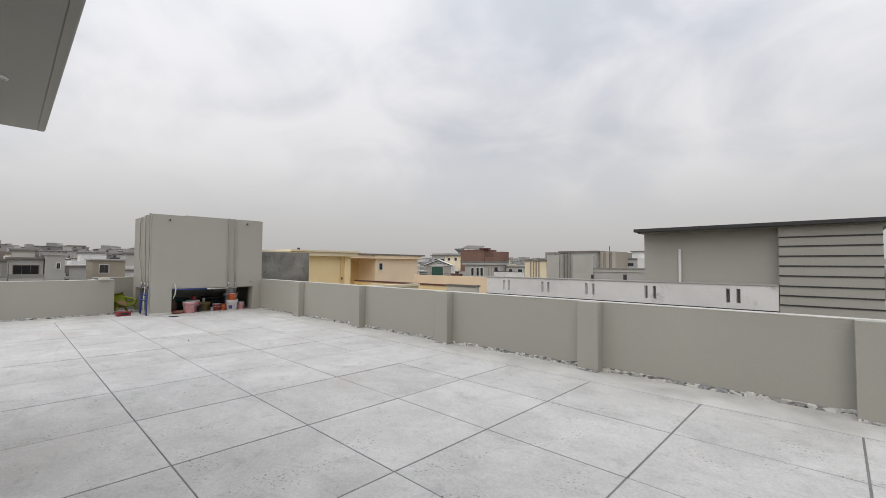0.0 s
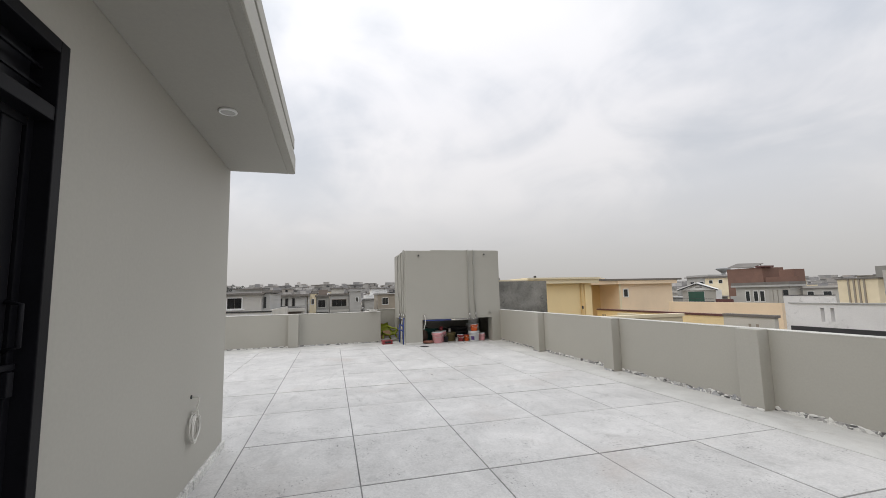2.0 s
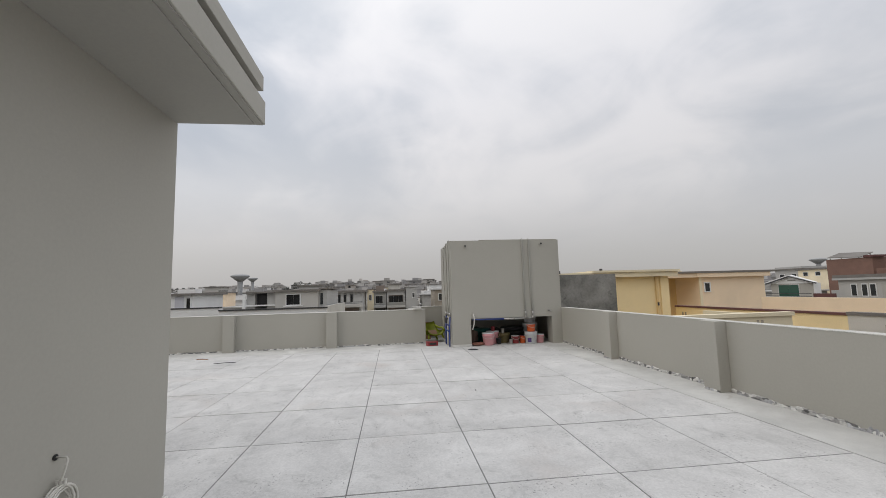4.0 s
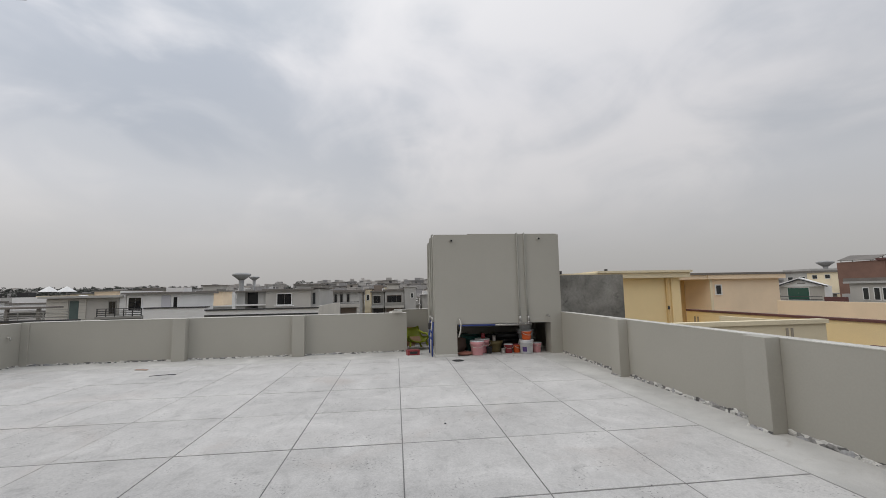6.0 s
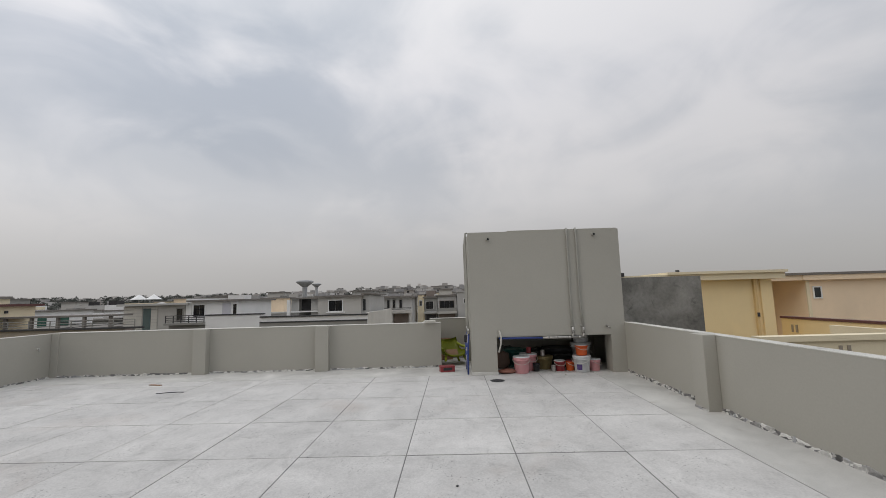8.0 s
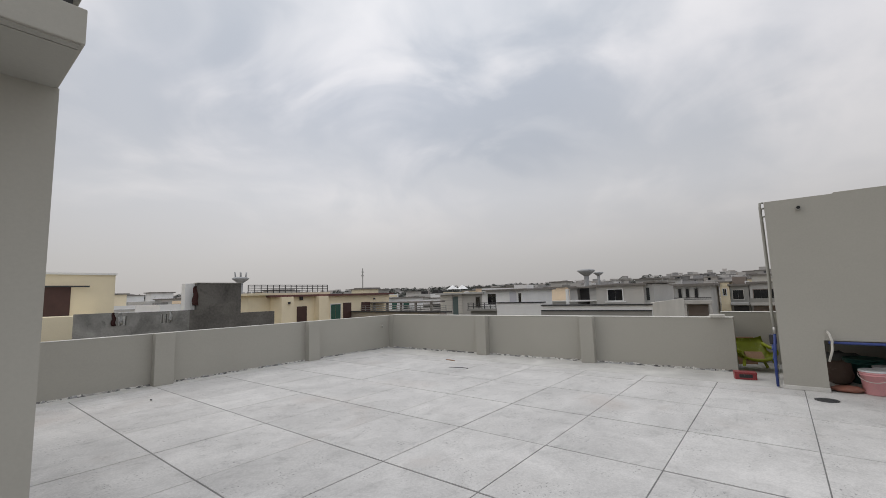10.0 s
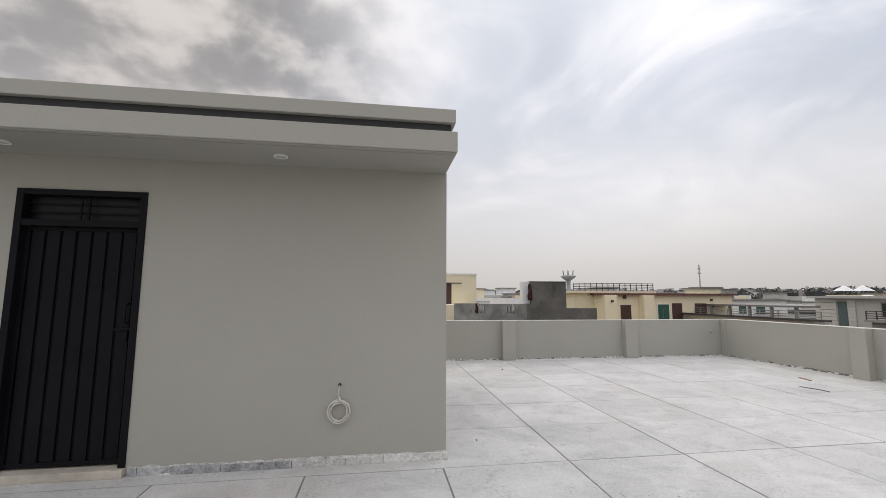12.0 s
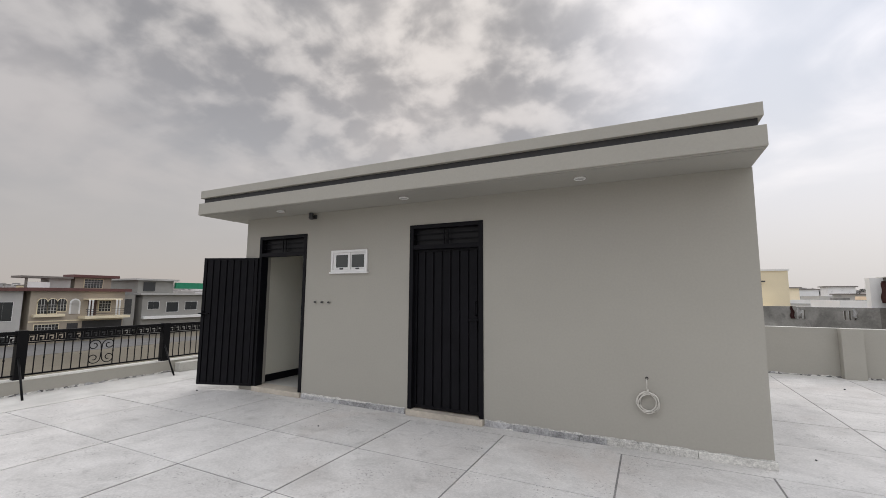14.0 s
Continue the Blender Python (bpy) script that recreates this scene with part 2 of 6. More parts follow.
def tube(points, radius, sides=8, bm=None, closed=False):
    """A round bar bent through the points."""
    bm = bm or bmesh.new()
    pts = [Vector(p) for p in points]
    rings = []
    side = None
    for i, p in enumerate(pts):
        a = pts[i - 1] if i or closed else p
        b = pts[(i + 1) % len(pts)] if i + 1 < len(pts) or closed else p
        d = (b - a).normalized()
        if side is None:
            side = d.orthogonal().normalized()
        side = (side - d * side.dot(d)).normalized()
        other = d.cross(side)
        rings.append([bm.verts.new(p + (side * math.cos(2 * math.pi * k / sides) + other * math.sin(2 * math.pi * k / sides)) * radius) for k in range(sides)])
    pairs = list(zip(rings, rings[1:])) + ([(rings[-1], rings[0])] if closed else [])
    for r, q in pairs:
        for k in range(sides):
            f = bm.faces.new((r[k], r[(k + 1) % sides], q[(k + 1) % sides], q[k]))
            f.smooth = True
    if not closed:
        bm.faces.new(rings[0][::-1])
        bm.faces.new(rings[-1])
    return bm


def turned(profile, sides=24, bm=None, at=(0, 0, 0), cap=True):
    """A round thing from a profile of (radius, height)."""
    bm = bm or bmesh.new()
    rings = []
    for r, z in profile:
        rings.append([bm.verts.new((at[0] + r * math.cos(2 * math.pi * k / sides), at[1] + r * math.sin(2 * math.pi * k / sides), at[2] + z)) for k in range(sides)])
    for a, b in zip(rings, rings[1:]):
        for k in range(sides):
            f = bm.faces.new((a[k], a[(k + 1) % sides], b[(k + 1) % sides], b[k]))
            f.smooth = True
    if cap:
        bm.faces.new(rings[0][::-1])
        bm.faces.new(rings[-1])
    return bm


def meshed(name, bm, material):
    bmesh.ops.recalc_face_normals(bm, faces=bm.faces)
    me = bpy.data.meshes.new(name)
    bm.to_mesh(me)
    bm.free()
    me.materials.append(material)
    return me


def part(name, bm, material, parent, label=""):
    ob = new(name, meshed(name, bm, material))
    ob.parent = parent
    return tagged(ob, label)


def thing(name, label, category, at=(0, 0, 0), group="", kind="", turn=0.0):
    """An empty at the base of a thing, to hold its parts."""
    ob = new(name)
    ob.empty_display_size = 0.1
    ob.matrix_basis = pose(*at, 0, 0, turn)
    return tagged(ob, label, category, group, kind)


def single(name, bm, material, label, category="", group="", kind="", at=(0, 0, 0), turn=0.0):
    ob = new(name, meshed(name, bm, material))
    ob.matrix_basis = pose(*at, 0, 0, turn)
    return tagged(ob, label, category, group, kind)


# ---- the roof terrace ----
WEST, EAST, NORTH, SOUTH = -13.90, 3.35, 5.62, -5.90  # wall faces round the terrace
HOUSE_X0, HOUSE_X1, HOUSE_Y, HOUSE_BACK = -5.755, 0.93, -0.20, -4.30
PARAPET = 0.90

storey = single("wall_storeys_below", boxes((-15.6, 3.75, -6.15, 5.85, -7.0, -0.25)), PAINT, "taupe grey walls of the storeys below the roof terrace", kind="structure")
floor = single("floor", boxes((-15.6, 3.75, -6.15, 5.85, -0.25, -0.0035)), JOINT, "pale grey terrazzo roof terrace floor with dark open joints", kind="structure")


def parapet_wall(name, rows, caps, label):
    wall = single(name, boxes(*rows), PAINT, label, kind="structure")
    part("coping", boxes(*caps, bevel=0.004), CAP, wall, "thin pale cement coping")
    return wall


north = parapet_wall("wall_north", [(-15.3, 3.6, NORTH, 5.76, -0.2, PARAPET - 0.015)], [(-12.95, 3.6, NORTH - 0.004, 5.764, PARAPET - 0.015, PARAPET - 0.004)], "taupe grey painted parapet wall with pilasters")
south = parapet_wall("wall_south", [(-14.2, 3.6, -6.05, SOUTH, -0.2, PARAPET - 0.01)], [(-14.2, 3.6, -6.055, SOUTH + 0.004, PARAPET - 0.01, PARAPET)], "taupe grey painted parapet wall with pilasters")
west = parapet_wall("wall_west", [(-0.12, 0.12, -4.0, 4.1, -0.2, PARAPET)], [(-0.126, 0.126, -4.0, 4.1, PARAPET, PARAPET + 0.012)], "taupe grey painted parapet wall ending beside the water tank")
west.matrix_basis = pose(-14.00, -1.90, 0, 0, 0, 1.6)
alcove = parapet_wall("wall_alcove", [(-15.45, -15.25, 1.9, 5.85, -0.2, PARAPET + 0.03)], [(-15.46, -15.24, 1.9, 2.85, PARAPET + 0.03, PARAPET + 0.04)], "taupe grey wall closing the nook behind the parapet")
single("wall_alcove_side", boxes((-15.25, -14.15, 1.78, 1.9, -0.2, PARAPET)), PAINT, "short taupe grey wall at the side of the nook", kind="structure")

for x in (-10.29, -7.61, -5.03, -2.38, 0.26):
    part("pilaster", boxes((x - 0.28, x, NORTH - 0.16, NORTH, 0.0, PARAPET - 0.002), bevel=0.008), PAINT, north)
for x in (-13.75, -11.04, -7.97, -4.9, -1.9, 1.2):
    part("pilaster", boxes((x - 0.31, x, SOUTH, SOUTH + 0.16, 0.0, PARAPET + 0.004), bevel=0.008), PAINT, south)
for y in (1.78, -0.72):
    part("pilaster", boxes((0.12, 0.28, y - 0.27, y, 0.0, PARAPET + 0.014), bevel=0.008), PAINT, west)


def rough_skirting(parent, start, along, outward, length, seed, height=0.06, drop=0.55):
    """Broken mortar and marble chips along the foot of a wall: two meshes of many small rough pieces."""
    rnd = random.Random(seed)
    start, along, outward = Vector(start), Vector(along), Vector(outward)
    pale, dark = bmesh.new(), bmesh.new()
    bed = bmesh.new()
    cols = max(2, int(length / 0.03))
    prev = None
    for k in range(cols + 1):
        p = start + along * (length * k / cols)
        top = height * (0.75 + 0.55 * noise.noise((k * 0.11 + seed * 7, 0, 0)) + 0.35 * noise.noise((k * 0.6, seed * 3, 0)))
        top = max(0.012, top)
        d = 0.007 + 0.004 * noise.noise((k * 0.4, seed, 5))
        row = [bed.verts.new(p + outward * (d + 0.006) + Vector((0, 0, -0.004))), bed.verts.new(p + outward * d + Vector((0, 0, top * 0.85))), bed.verts.new(p - outward * 0.003 + Vector((0, 0, top)))]
        if prev:
            bed.faces.new((prev[0], row[0], row[1], prev[1]))
            bed.faces.new((prev[1], row[1], row[2], prev[2]))
        prev = row
    tagged(part("skirting_bed", bed, MOTTLE, parent, "broken mottled skirting bed of mortar and marble"), kind="stuff")
    s = 0.0
    while s < length:
        n = rnd.uniform(0.025, 0.13)
        if rnd.random() > drop:
            bm = pale if rnd.random() < 0.45 else dark
            h, d = height * rnd.uniform(0.35, 1.15), rnd.uniform(0.006, 0.02)
            e = min(s + n, length)
            cols = 4
            lo, hi, out = [], [], []
            for k in range(cols + 1):
                p = start + along * (s + (e - s) * k / cols)
                j = h * rnd.uniform(0.65, 1.1) * (0.55 if k in (0, cols) else 1)
                lo.append(bm.verts.new(p + outward * (d + rnd.uniform(0, 0.008)) + Vector((0, 0, -0.005))))
                out.append(bm.verts.new(p + outward * (d * rnd.uniform(0.7, 1.1)) + Vector((0, 0, j * 0.75))))
                hi.append(bm.verts.new(p - outward * 0.004 + Vector((0, 0, j))))
            for k in range(cols):
                bm.faces.new((lo[k], lo[k + 1], out[k + 1], out[k]))
                bm.faces.new((out[k], out[k + 1], hi[k + 1], hi[k]))
        s += n * rnd.uniform(0.9, 1.0)
    for bm, mat, label in ((pale, CHIP_PALE, "ragged pale mortar at the wall foot"), (dark, CHIP_DARK, "broken grey marble chips at the wall foot")):
        ob = part("baseboard", bm, mat, parent, label)
        tagged(ob, kind="stuff")


xs = [-12.95, -10.57, -10.29, -7.89, -7.61, -5.31, -5.03, -2.66, -2.38, -0.02, 0.26, 3.3]
for k in range(0, len(xs), 2):
    rough_skirting(north, (xs[k], NORTH, 0), (1, 0, 0), (0, -1, 0), xs[k + 1] - xs[k], k, 0.062)
for k in range(1, len(xs) - 1, 2):
    rough_skirting(north, (xs[k], NORTH - 0.16, 0), (1, 0, 0), (0, -1, 0), 0.28, 40 + k, 0.035, 0.3)
for k, (a, b) in enumerate(((-13.75, -11.35), (-11.04, -8.28), (-7.97, -5.2))):
    rough_skirting(south, (a, SOUTH, 0), (1, 0, 0), (0, 1, 0), b - a, 60 + k, 0.04)
for k, (a, b) in enumerate(((-3.9, -0.99), (-0.72, 1.51), (1.78, 4.1))):
    rough_skirting(west, (0.12, a, 0), (0, 1, 0), (1, 0, 0), b - a, 80 + k, 0.045)

# ---- the rooms on the roof ----
D1, D2 = (-0.36, 0.62), (-3.12, -2.12)  # door openings
DOOR_TOP, SILL = 2.35, 0.07
WIN = (-1.46, -0.84, 1.77, 2.075)
T = 0.22  # wall thickness
room = single(
    "wall_rooms",
    boxes(
        (HOUSE_X0, D2[0], HOUSE_Y - T, HOUSE_Y, 0, 2.65),
        (D2[0], D2[1], HOUSE_Y - T, HOUSE_Y, DOOR_TOP, 2.65),
        (D2[1], WIN[0], HOUSE_Y - T, HOUSE_Y, 0, 2.65),
        (WIN[0], WIN[1], HOUSE_Y - T, HOUSE_Y, 0, WIN[2]),
        (WIN[0], WIN[1], HOUSE_Y - T, HOUSE_Y, WIN[3], 2.65),
        (WIN[1], D1[0], HOUSE_Y - T, HOUSE_Y, 0, 2.65),
        (D1[0], D1[1], HOUSE_Y - T, HOUSE_Y, DOOR_TOP, 2.65),
        (D1[1], HOUSE_X1, HOUSE_Y - T, HOUSE_Y, 0, 2.65),
        (HOUSE_X0, HOUSE_X0 + T, HOUSE_BACK, HOUSE_Y - T, 0, 2.65),
        (HOUSE_X1 - T, HOUSE_X1, HOUSE_BACK, HOUSE_Y - T, 0, 2.65),
        (HOUSE_X0 + T, HOUSE_X1 - T, HOUSE_BACK, HOUSE_BACK + T, 0, 2.65),
    ),
    PAINT,
    "taupe grey rendered wall of the rooftop rooms",
    kind="structure",
)
# inside lining of the open room
inner = single(
    "wall_inside",
    boxes(
        (HOUSE_X1 - T - 0.012, HOUSE_X1 - T - 0.002, HOUSE_BACK + T + 0.02, HOUSE_Y - T - 0.002, 0.07, 2.63),
        (-1.72, HOUSE_X1 - T - 0.014, HOUSE_BACK + T + 0.004, HOUSE_BACK + T + 0.016, 0.07, 2.63),
        (-1.72, -1.60, HOUSE_BACK + T + 0.018, HOUSE_Y - T - 0.002, 0.07, 2.63),
    ),
    INWALL,
    "cream painted inside walls of the open room",
    kind="structure",
)
part("baseboard", boxes((HOUSE_X1 - T - 0.026, HOUSE_X1 - T - 0.012, HOUSE_BACK + T + 0.03, HOUSE_Y - T - 0.004, 0.07, 0.18), (-1.58, HOUSE_X1 - T - 0.03, HOUSE_BACK + T + 0.016, HOUSE_BACK + T + 0.03, 0.07, 0.18)), BLACK, inner, "black skirting")
single("floor_inside", boxes((HOUSE_X0 + T, HOUSE_X1 - T, HOUSE_BACK + T, HOUSE_Y - T, 0.0, 0.07)), INFLOOR, "pale tiled floor inside the open room", kind="structure")
single("ceiling", boxes((HOUSE_X0 + T, HOUSE_X1 - T, HOUSE_BACK + T, HOUSE_Y - T, 2.635, 2.65)), INWALL, "white ceiling inside the rooftop rooms", kind="structure")

EAVE = 0.413
canopy = single("roof_slab", boxes((HOUSE_X0 + 0.004, 1.285, HOUSE_BACK - 0.3, EAVE, 2.652, 2.828), bevel=0.006), PAINT, "taupe grey concrete roof slab with a grooved fascia", kind="structure")
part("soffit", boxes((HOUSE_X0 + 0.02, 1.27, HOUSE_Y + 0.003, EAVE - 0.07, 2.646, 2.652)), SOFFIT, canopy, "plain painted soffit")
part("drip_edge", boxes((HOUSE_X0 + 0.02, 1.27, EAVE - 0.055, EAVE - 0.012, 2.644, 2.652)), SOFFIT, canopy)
# the fascia recess is coloured near black, its shadow painted in
part("groove", boxes((HOUSE_X0 + 0.05, 1.24, HOUSE_BACK - 0.25, EAVE - 0.06, 2.828, 2.908)), GROOVE, canopy, "recessed groove coloured dark for its shadow")
part("upper_fascia", boxes((HOUSE_X0 + 0.016, 1.27, HOUSE_BACK - 0.29, EAVE - 0.012, 2.908, 3.025), bevel=0.006), PAINT, canopy)

rough_skirting(room, (HOUSE_X0 - 0.01, HOUSE_Y, 0), (1, 0, 0), (0, 1, 0), D2[0] - HOUSE_X0, 7, 0.022, 0.0)
for k, (a, b) in enumerate(((HOUSE_X0 - 0.02, D2[0] - 0.02), (D2[1] + 0.03, D1[0] - 0.02))):
    rnd = random.Random(20 + k)
    s = a
    while s < b - 0.02:
        e = min(b, s + rnd.uniform(0.22, 0.62))
        h = rnd.uniform(0.052, 0.07)
        bm = boxes((s + 0.002, e - 0.002, HOUSE_Y, HOUSE_Y + rnd.uniform(0.014, 0.026), 0.0, h), bevel=0.003)
        part("skirting_stone", bm, CHIP_DARK if rnd.random() < 0.8 else CHIP_PALE, room)
        s = e
    # ragged plaster above the stones
    bm = bmesh.new()
    n = int((b - a) / 0.035)
    low = [bm.verts.new((a + (b - a) * i / n, HOUSE_Y + 0.012, 0.05)) for i in range(n + 1)]
    top = [bm.verts.new((a + (b - a) * i / n, HOUSE_Y + 0.002, 0.074 + 0.016 * noise.noise((i * 0.35, k * 9, 0)) + rnd.uniform(-0.004, 0.006))) for i in range(n + 1)]
    for i in range(n):
        bm.faces.new((low[i], low[i + 1], top[i + 1], top[i]))
    part("plaster_edge", bm, CHIP_PALE, room, "ragged white plaster line")


def steel_door(name, label, x0, x1):
    """A steel door in its frame, with a barred transom."""
    w = x1 - x0
    d = thing(name, label, "door", (x0, HOUSE_Y, 0), kind="structure")
    part("door_frame", boxes((0, 0.055, -0.12, 0.012, SILL, DOOR_TOP), (w - 0.055, w, -0.12, 0.012, SILL, DOOR_TOP), (0.055, w - 0.055, -0.12, 0.012, DOOR_TOP - 0.05, DOOR_TOP), (0.055, w - 0.055, -0.11, 0.008, 2.035, 2.09), bevel=0.004), BLACK, d)
    part("transom_pane", boxes((0.055, w - 0.055, -0.085, -0.078, 2.09, DOOR_TOP - 0.05)), TRANSOM, d, "dark glass transom pane")
    for z in (2.16, 2.235):
        part("transom_bar", boxes((0.055, w - 0.055, -0.05, -0.040, z - 0.005, z + 0.005)), BLACK, d)
    for x in (w * 0.47, w * 0.53):
        part("transom_bar", boxes((x - 0.006, x + 0.006, -0.036, -0.024, 2.09, DOOR_TOP - 0.05)), BLACK, d)
    lw = w - 0.07
    sheet = bmesh.new()
    box(sheet, 0.0, lw, -0.03, -0.022, 0.0, 1.95)
    n = 7
    pitch = (lw - 0.10) / n
    for k in range(n):
        a = 0.05 + pitch * k + 0.012
        box(sheet, a, a + pitch - 0.024, -0.022, -0.004, 0.03, 1.92, bevel=0.005)
        box(sheet, a, a + pitch - 0.024, -0.048, -0.03, 0.03, 1.92, bevel=0.005)
    leaf = part("door_leaf", sheet, BLACK, d)
    part("leaf_rail", boxes((0, 0.05, -0.05, 0.002, 0, 1.95), (lw - 0.05, lw, -0.05, 0.002, 0, 1.95), (0.05, lw - 0.05, -0.05, 0.0, 0, 0.032), (0.05, lw - 0.05, -0.05, 0.0, 1.918, 1.95), bevel=0.003), BLACK, leaf)
    return d, leaf, lw


# the shut door: hinged on its eastern jamb, handle on the west
d2, leaf2, lw2 = steel_door("door_2", "closed black steel door with vertical ribs and barred transom", D2[0], D2[1])
leaf2.matrix_basis = pose(0.035, -0.055, 0.085)
part("pull_handle", tube([(0.075, 0.0, 1.14), (0.075, 0.045, 1.15), (0.075, 0.045, 1.29), (0.075, 0.0, 1.30)], 0.008), BLACK, leaf2)
part("latch", boxes((0.04, 0.17, 0.004, 0.022, 1.075, 1.095), (0.055, 0.085, 0.004, 0.03, 0.99, 1.07), bevel=0.004), BLACK, leaf2, "black sliding bolt")
# the open door: swung right out against the corner
d1, leaf1, lw1 = steel_door("door_1", "open black steel door swung outwards, with barred transom", D1[0], D1[1])
leaf1.matrix_basis = pose(D1[1] - D1[0] + 0.0, 0.03, 0.07, 0, 0, 19)
part("latch", boxes((lw1 - 0.14, lw1 + 0.03, 0.004, 0.026, 1.07, 1.09), (lw1 - 0.05, lw1 - 0.03, 0.004, 0.035, 1.04, 1.12), bevel=0.004), BLACK, leaf1, "black sliding bolt")
single("threshold", boxes((D2[0] - 0.0, D2[1], HOUSE_Y - 0.20, HOUSE_Y + 0.05, 0, 0.068), bevel=0.006), MARBLE, "worn cream stone step under the shut door", kind="structure")
single("threshold", boxes((D1[0], D1[1], HOUSE_Y - 0.22, HOUSE_Y + 0.03, 0, 0.072), bevel=0.006), MARBLE, "worn cream stone step under the open door", kind="structure")
# unseen dark sheet added behind the shut door, standing in for the unlit room
single("door_backing", boxes((D2[0] - 0.1, D2[1] + 0.1, HOUSE_Y - 0.4, HOUSE_Y - 0.38, 0.07, 2.5)), GROOVE, "added dark backing sheet just inside the shut door", kind="structure")

# sliding window
win = thing("window_1", "small white plastic sliding window with two frosted panes", "window", (WIN[0], HOUSE_Y, WIN[2]), kind="structure")
ww, wh = WIN[1] - WIN[0], WIN[3] - WIN[2]
part("window_frame", boxes((0, ww, -0.06, 0.022, 0, 0.032), (0, ww, -0.06, 0.022, wh - 0.032, wh), (0, 0.032, -0.06, 0.022, 0.032, wh - 0.032), (ww - 0.032, ww, -0.06, 0.022, 0.032, wh - 0.032), bevel=0.004), UPVC, win)
for a, y in ((0.03, -0.012), (ww / 2 - 0.015, 0.002)):
    b = a + ww / 2 - 0.015
    sash = part("sash", boxes((a, b, y - 0.02, y, 0.03, 0.065), (a, b, y - 0.02, y, wh - 0.065, wh - 0.03), (a, a + 0.042, y - 0.02, y, 0.065, wh - 0.065), (b - 0.042, b, y - 0.02, y, 0.065, wh - 0.065), bevel=0.003), UPVC, win)
    part("pane", boxes((a + 0.04, b - 0.04, y - 0.014, y - 0.009, 0.06, wh - 0.06)), PANE, sash, "grey frosted pane")
    part("catch", boxes(((a + b) / 2 - 0.03, (a + b) / 2 + 0.03, y, y + 0.01, 0.036, 0.056), bevel=0.003), GROOVE, sash, "black catch")
part("window_sill", boxes((-0.02, ww + 0.02, 0.0, 0.035, -0.022, 0.0), bevel=0.004), UPVC, win)

for x, y in ((-4.275, 0.10), (-2.205, 0.11), (-0.155, 0.14)):
    lamp = thing("ceiling_lamp", "round white recessed downlight, switched off, in the soffit", "lamp", (x, y, 2.63), group="soffit downlights")
    part("trim_ring", turned([(0.056, 0.016), (0.06, 0.008), (0.056, 0.002), (0.048, 0.0), (0.046, 0.006)], 28, cap=False), UPVC, lamp)
    part("cover", turned([(0.047, 0.005), (0.046, 0.016)], 24), LENSMAT, lamp, "matt white lamp cover")

spot = thing("security_light", "small dark lamp bracket on the wall under the soffit", "lamp", (-0.49, HOUSE_Y, 2.585))
part("base_plate", boxes((-0.045, 0.045, 0.0, 0.018, -0.03, 0.03), bevel=0.005), GROOVE, spot)
part("arm", tube([(0.0, 0.015, 0.0), (0.0, 0.07, 0.0)], 0.012), GROOVE, spot)
part("head", turned([(0.02, 0), (0.034, 0.02), (0.034, 0.09), (0.03, 0.095)], 16, at=(0.0, 0.08, -0.045)), GROOVE, spot)
for x in (-0.572, -0.699, -0.82):
    p = thing("pipe_stub", "capped water pipe stub in the wall", "pipe", (x, HOUSE_Y, 1.35), group="pipe stubs")
    part("collar", tube([(0, -0.01, 0), (0, 0.012, 0)], 0.022, 14), PVC, p)
    part("plug", tube([(0, 0.012, 0), (0, 0.035, 0)], 0.012, 10), GROOVE, p)

coil = thing("cable_coil", "coil of white cable hanging from a hole in the wall", "cable", (-4.80, HOUSE_Y, 0.0))
part("wall_hole", tube([(0, -0.01, 0.675), (0, 0.006, 0.675)], 0.014, 12), HOLE, coil)
part("tail", tube([(0, 0.0, 0.675), (0.0, 0.05, 0.674), (0.002, 0.058, 0.664), (0.004, 0.05, 0.62), (0.004, 0.036, 0.57), (0.0, 0.03, 0.535)], 0.0045, 6), CABLE, coil)
rnd = random.Random(3)
loops = []
for k in range(150):
    a = 2 * math.pi * k / 25
    r = 0.088 + 0.012 * math.sin(k * 0.31) + rnd.uniform(-0.002, 0.002)
    loops.append((r * math.sin(a) * 0.95 + 0.006 * math.sin(k * 0.07), 0.022 + 0.012 * math.sin(k * 0.173) + 0.01, 0.452 + r * math.cos(a)))
part("loop", tube(loops, 0.0052, 6), CABLE, coil)
part("tie", tube([(-0.004, 0.012, 0.545), (-0.004, 0.05, 0.55), (-0.004, 0.05, 0.575), (-0.004, 0.012, 0.57)], 0.007, 6, closed=True), CABLE, coil)

# ---- water tank ----
TX, TY0, TY1, TTOP = -12.95, 2.79, 5.62, 2.64
tank = thing("water_tank", "taupe grey rendered concrete roof water tank on legs, open underneath", "water tank", (0, 0, 0))
body = bmesh.new()
box(body, -15.05, TX, TY0, TY1, 0.68, TTOP)
part("tank_body", body, PAINT, tank)
part("top_slab", boxes((-15.0, TX - 0.03, TY0 + 0.75, TY1 - 0.02, TTOP, TTOP + 0.022), bevel=0.006), PAINT, tank)
part("leg", boxes((-13.30, TX, TY0, 3.26, 0.0, 0.68)), PAINT, tank)
part("leg", boxes((-13.30, TX, 5.36, TY1, 0.0, 0.68)), PAINT, tank)
part("leg", boxes((-15.05, -14.75, TY0, 3.1, 0.0, 0.68), bevel=0.01), PAINT, tank)
part("leg", boxes((-15.05, -14.75, 3.1, TY1, 0.0, 0.68)), PAINT, tank)
part("foot_band", boxes((-13.31, TX + 0.012, TY0 - 0.012, 3.27, 0.0, 0.055), bevel=0.006), SCREED, tank, "bare cement foot")
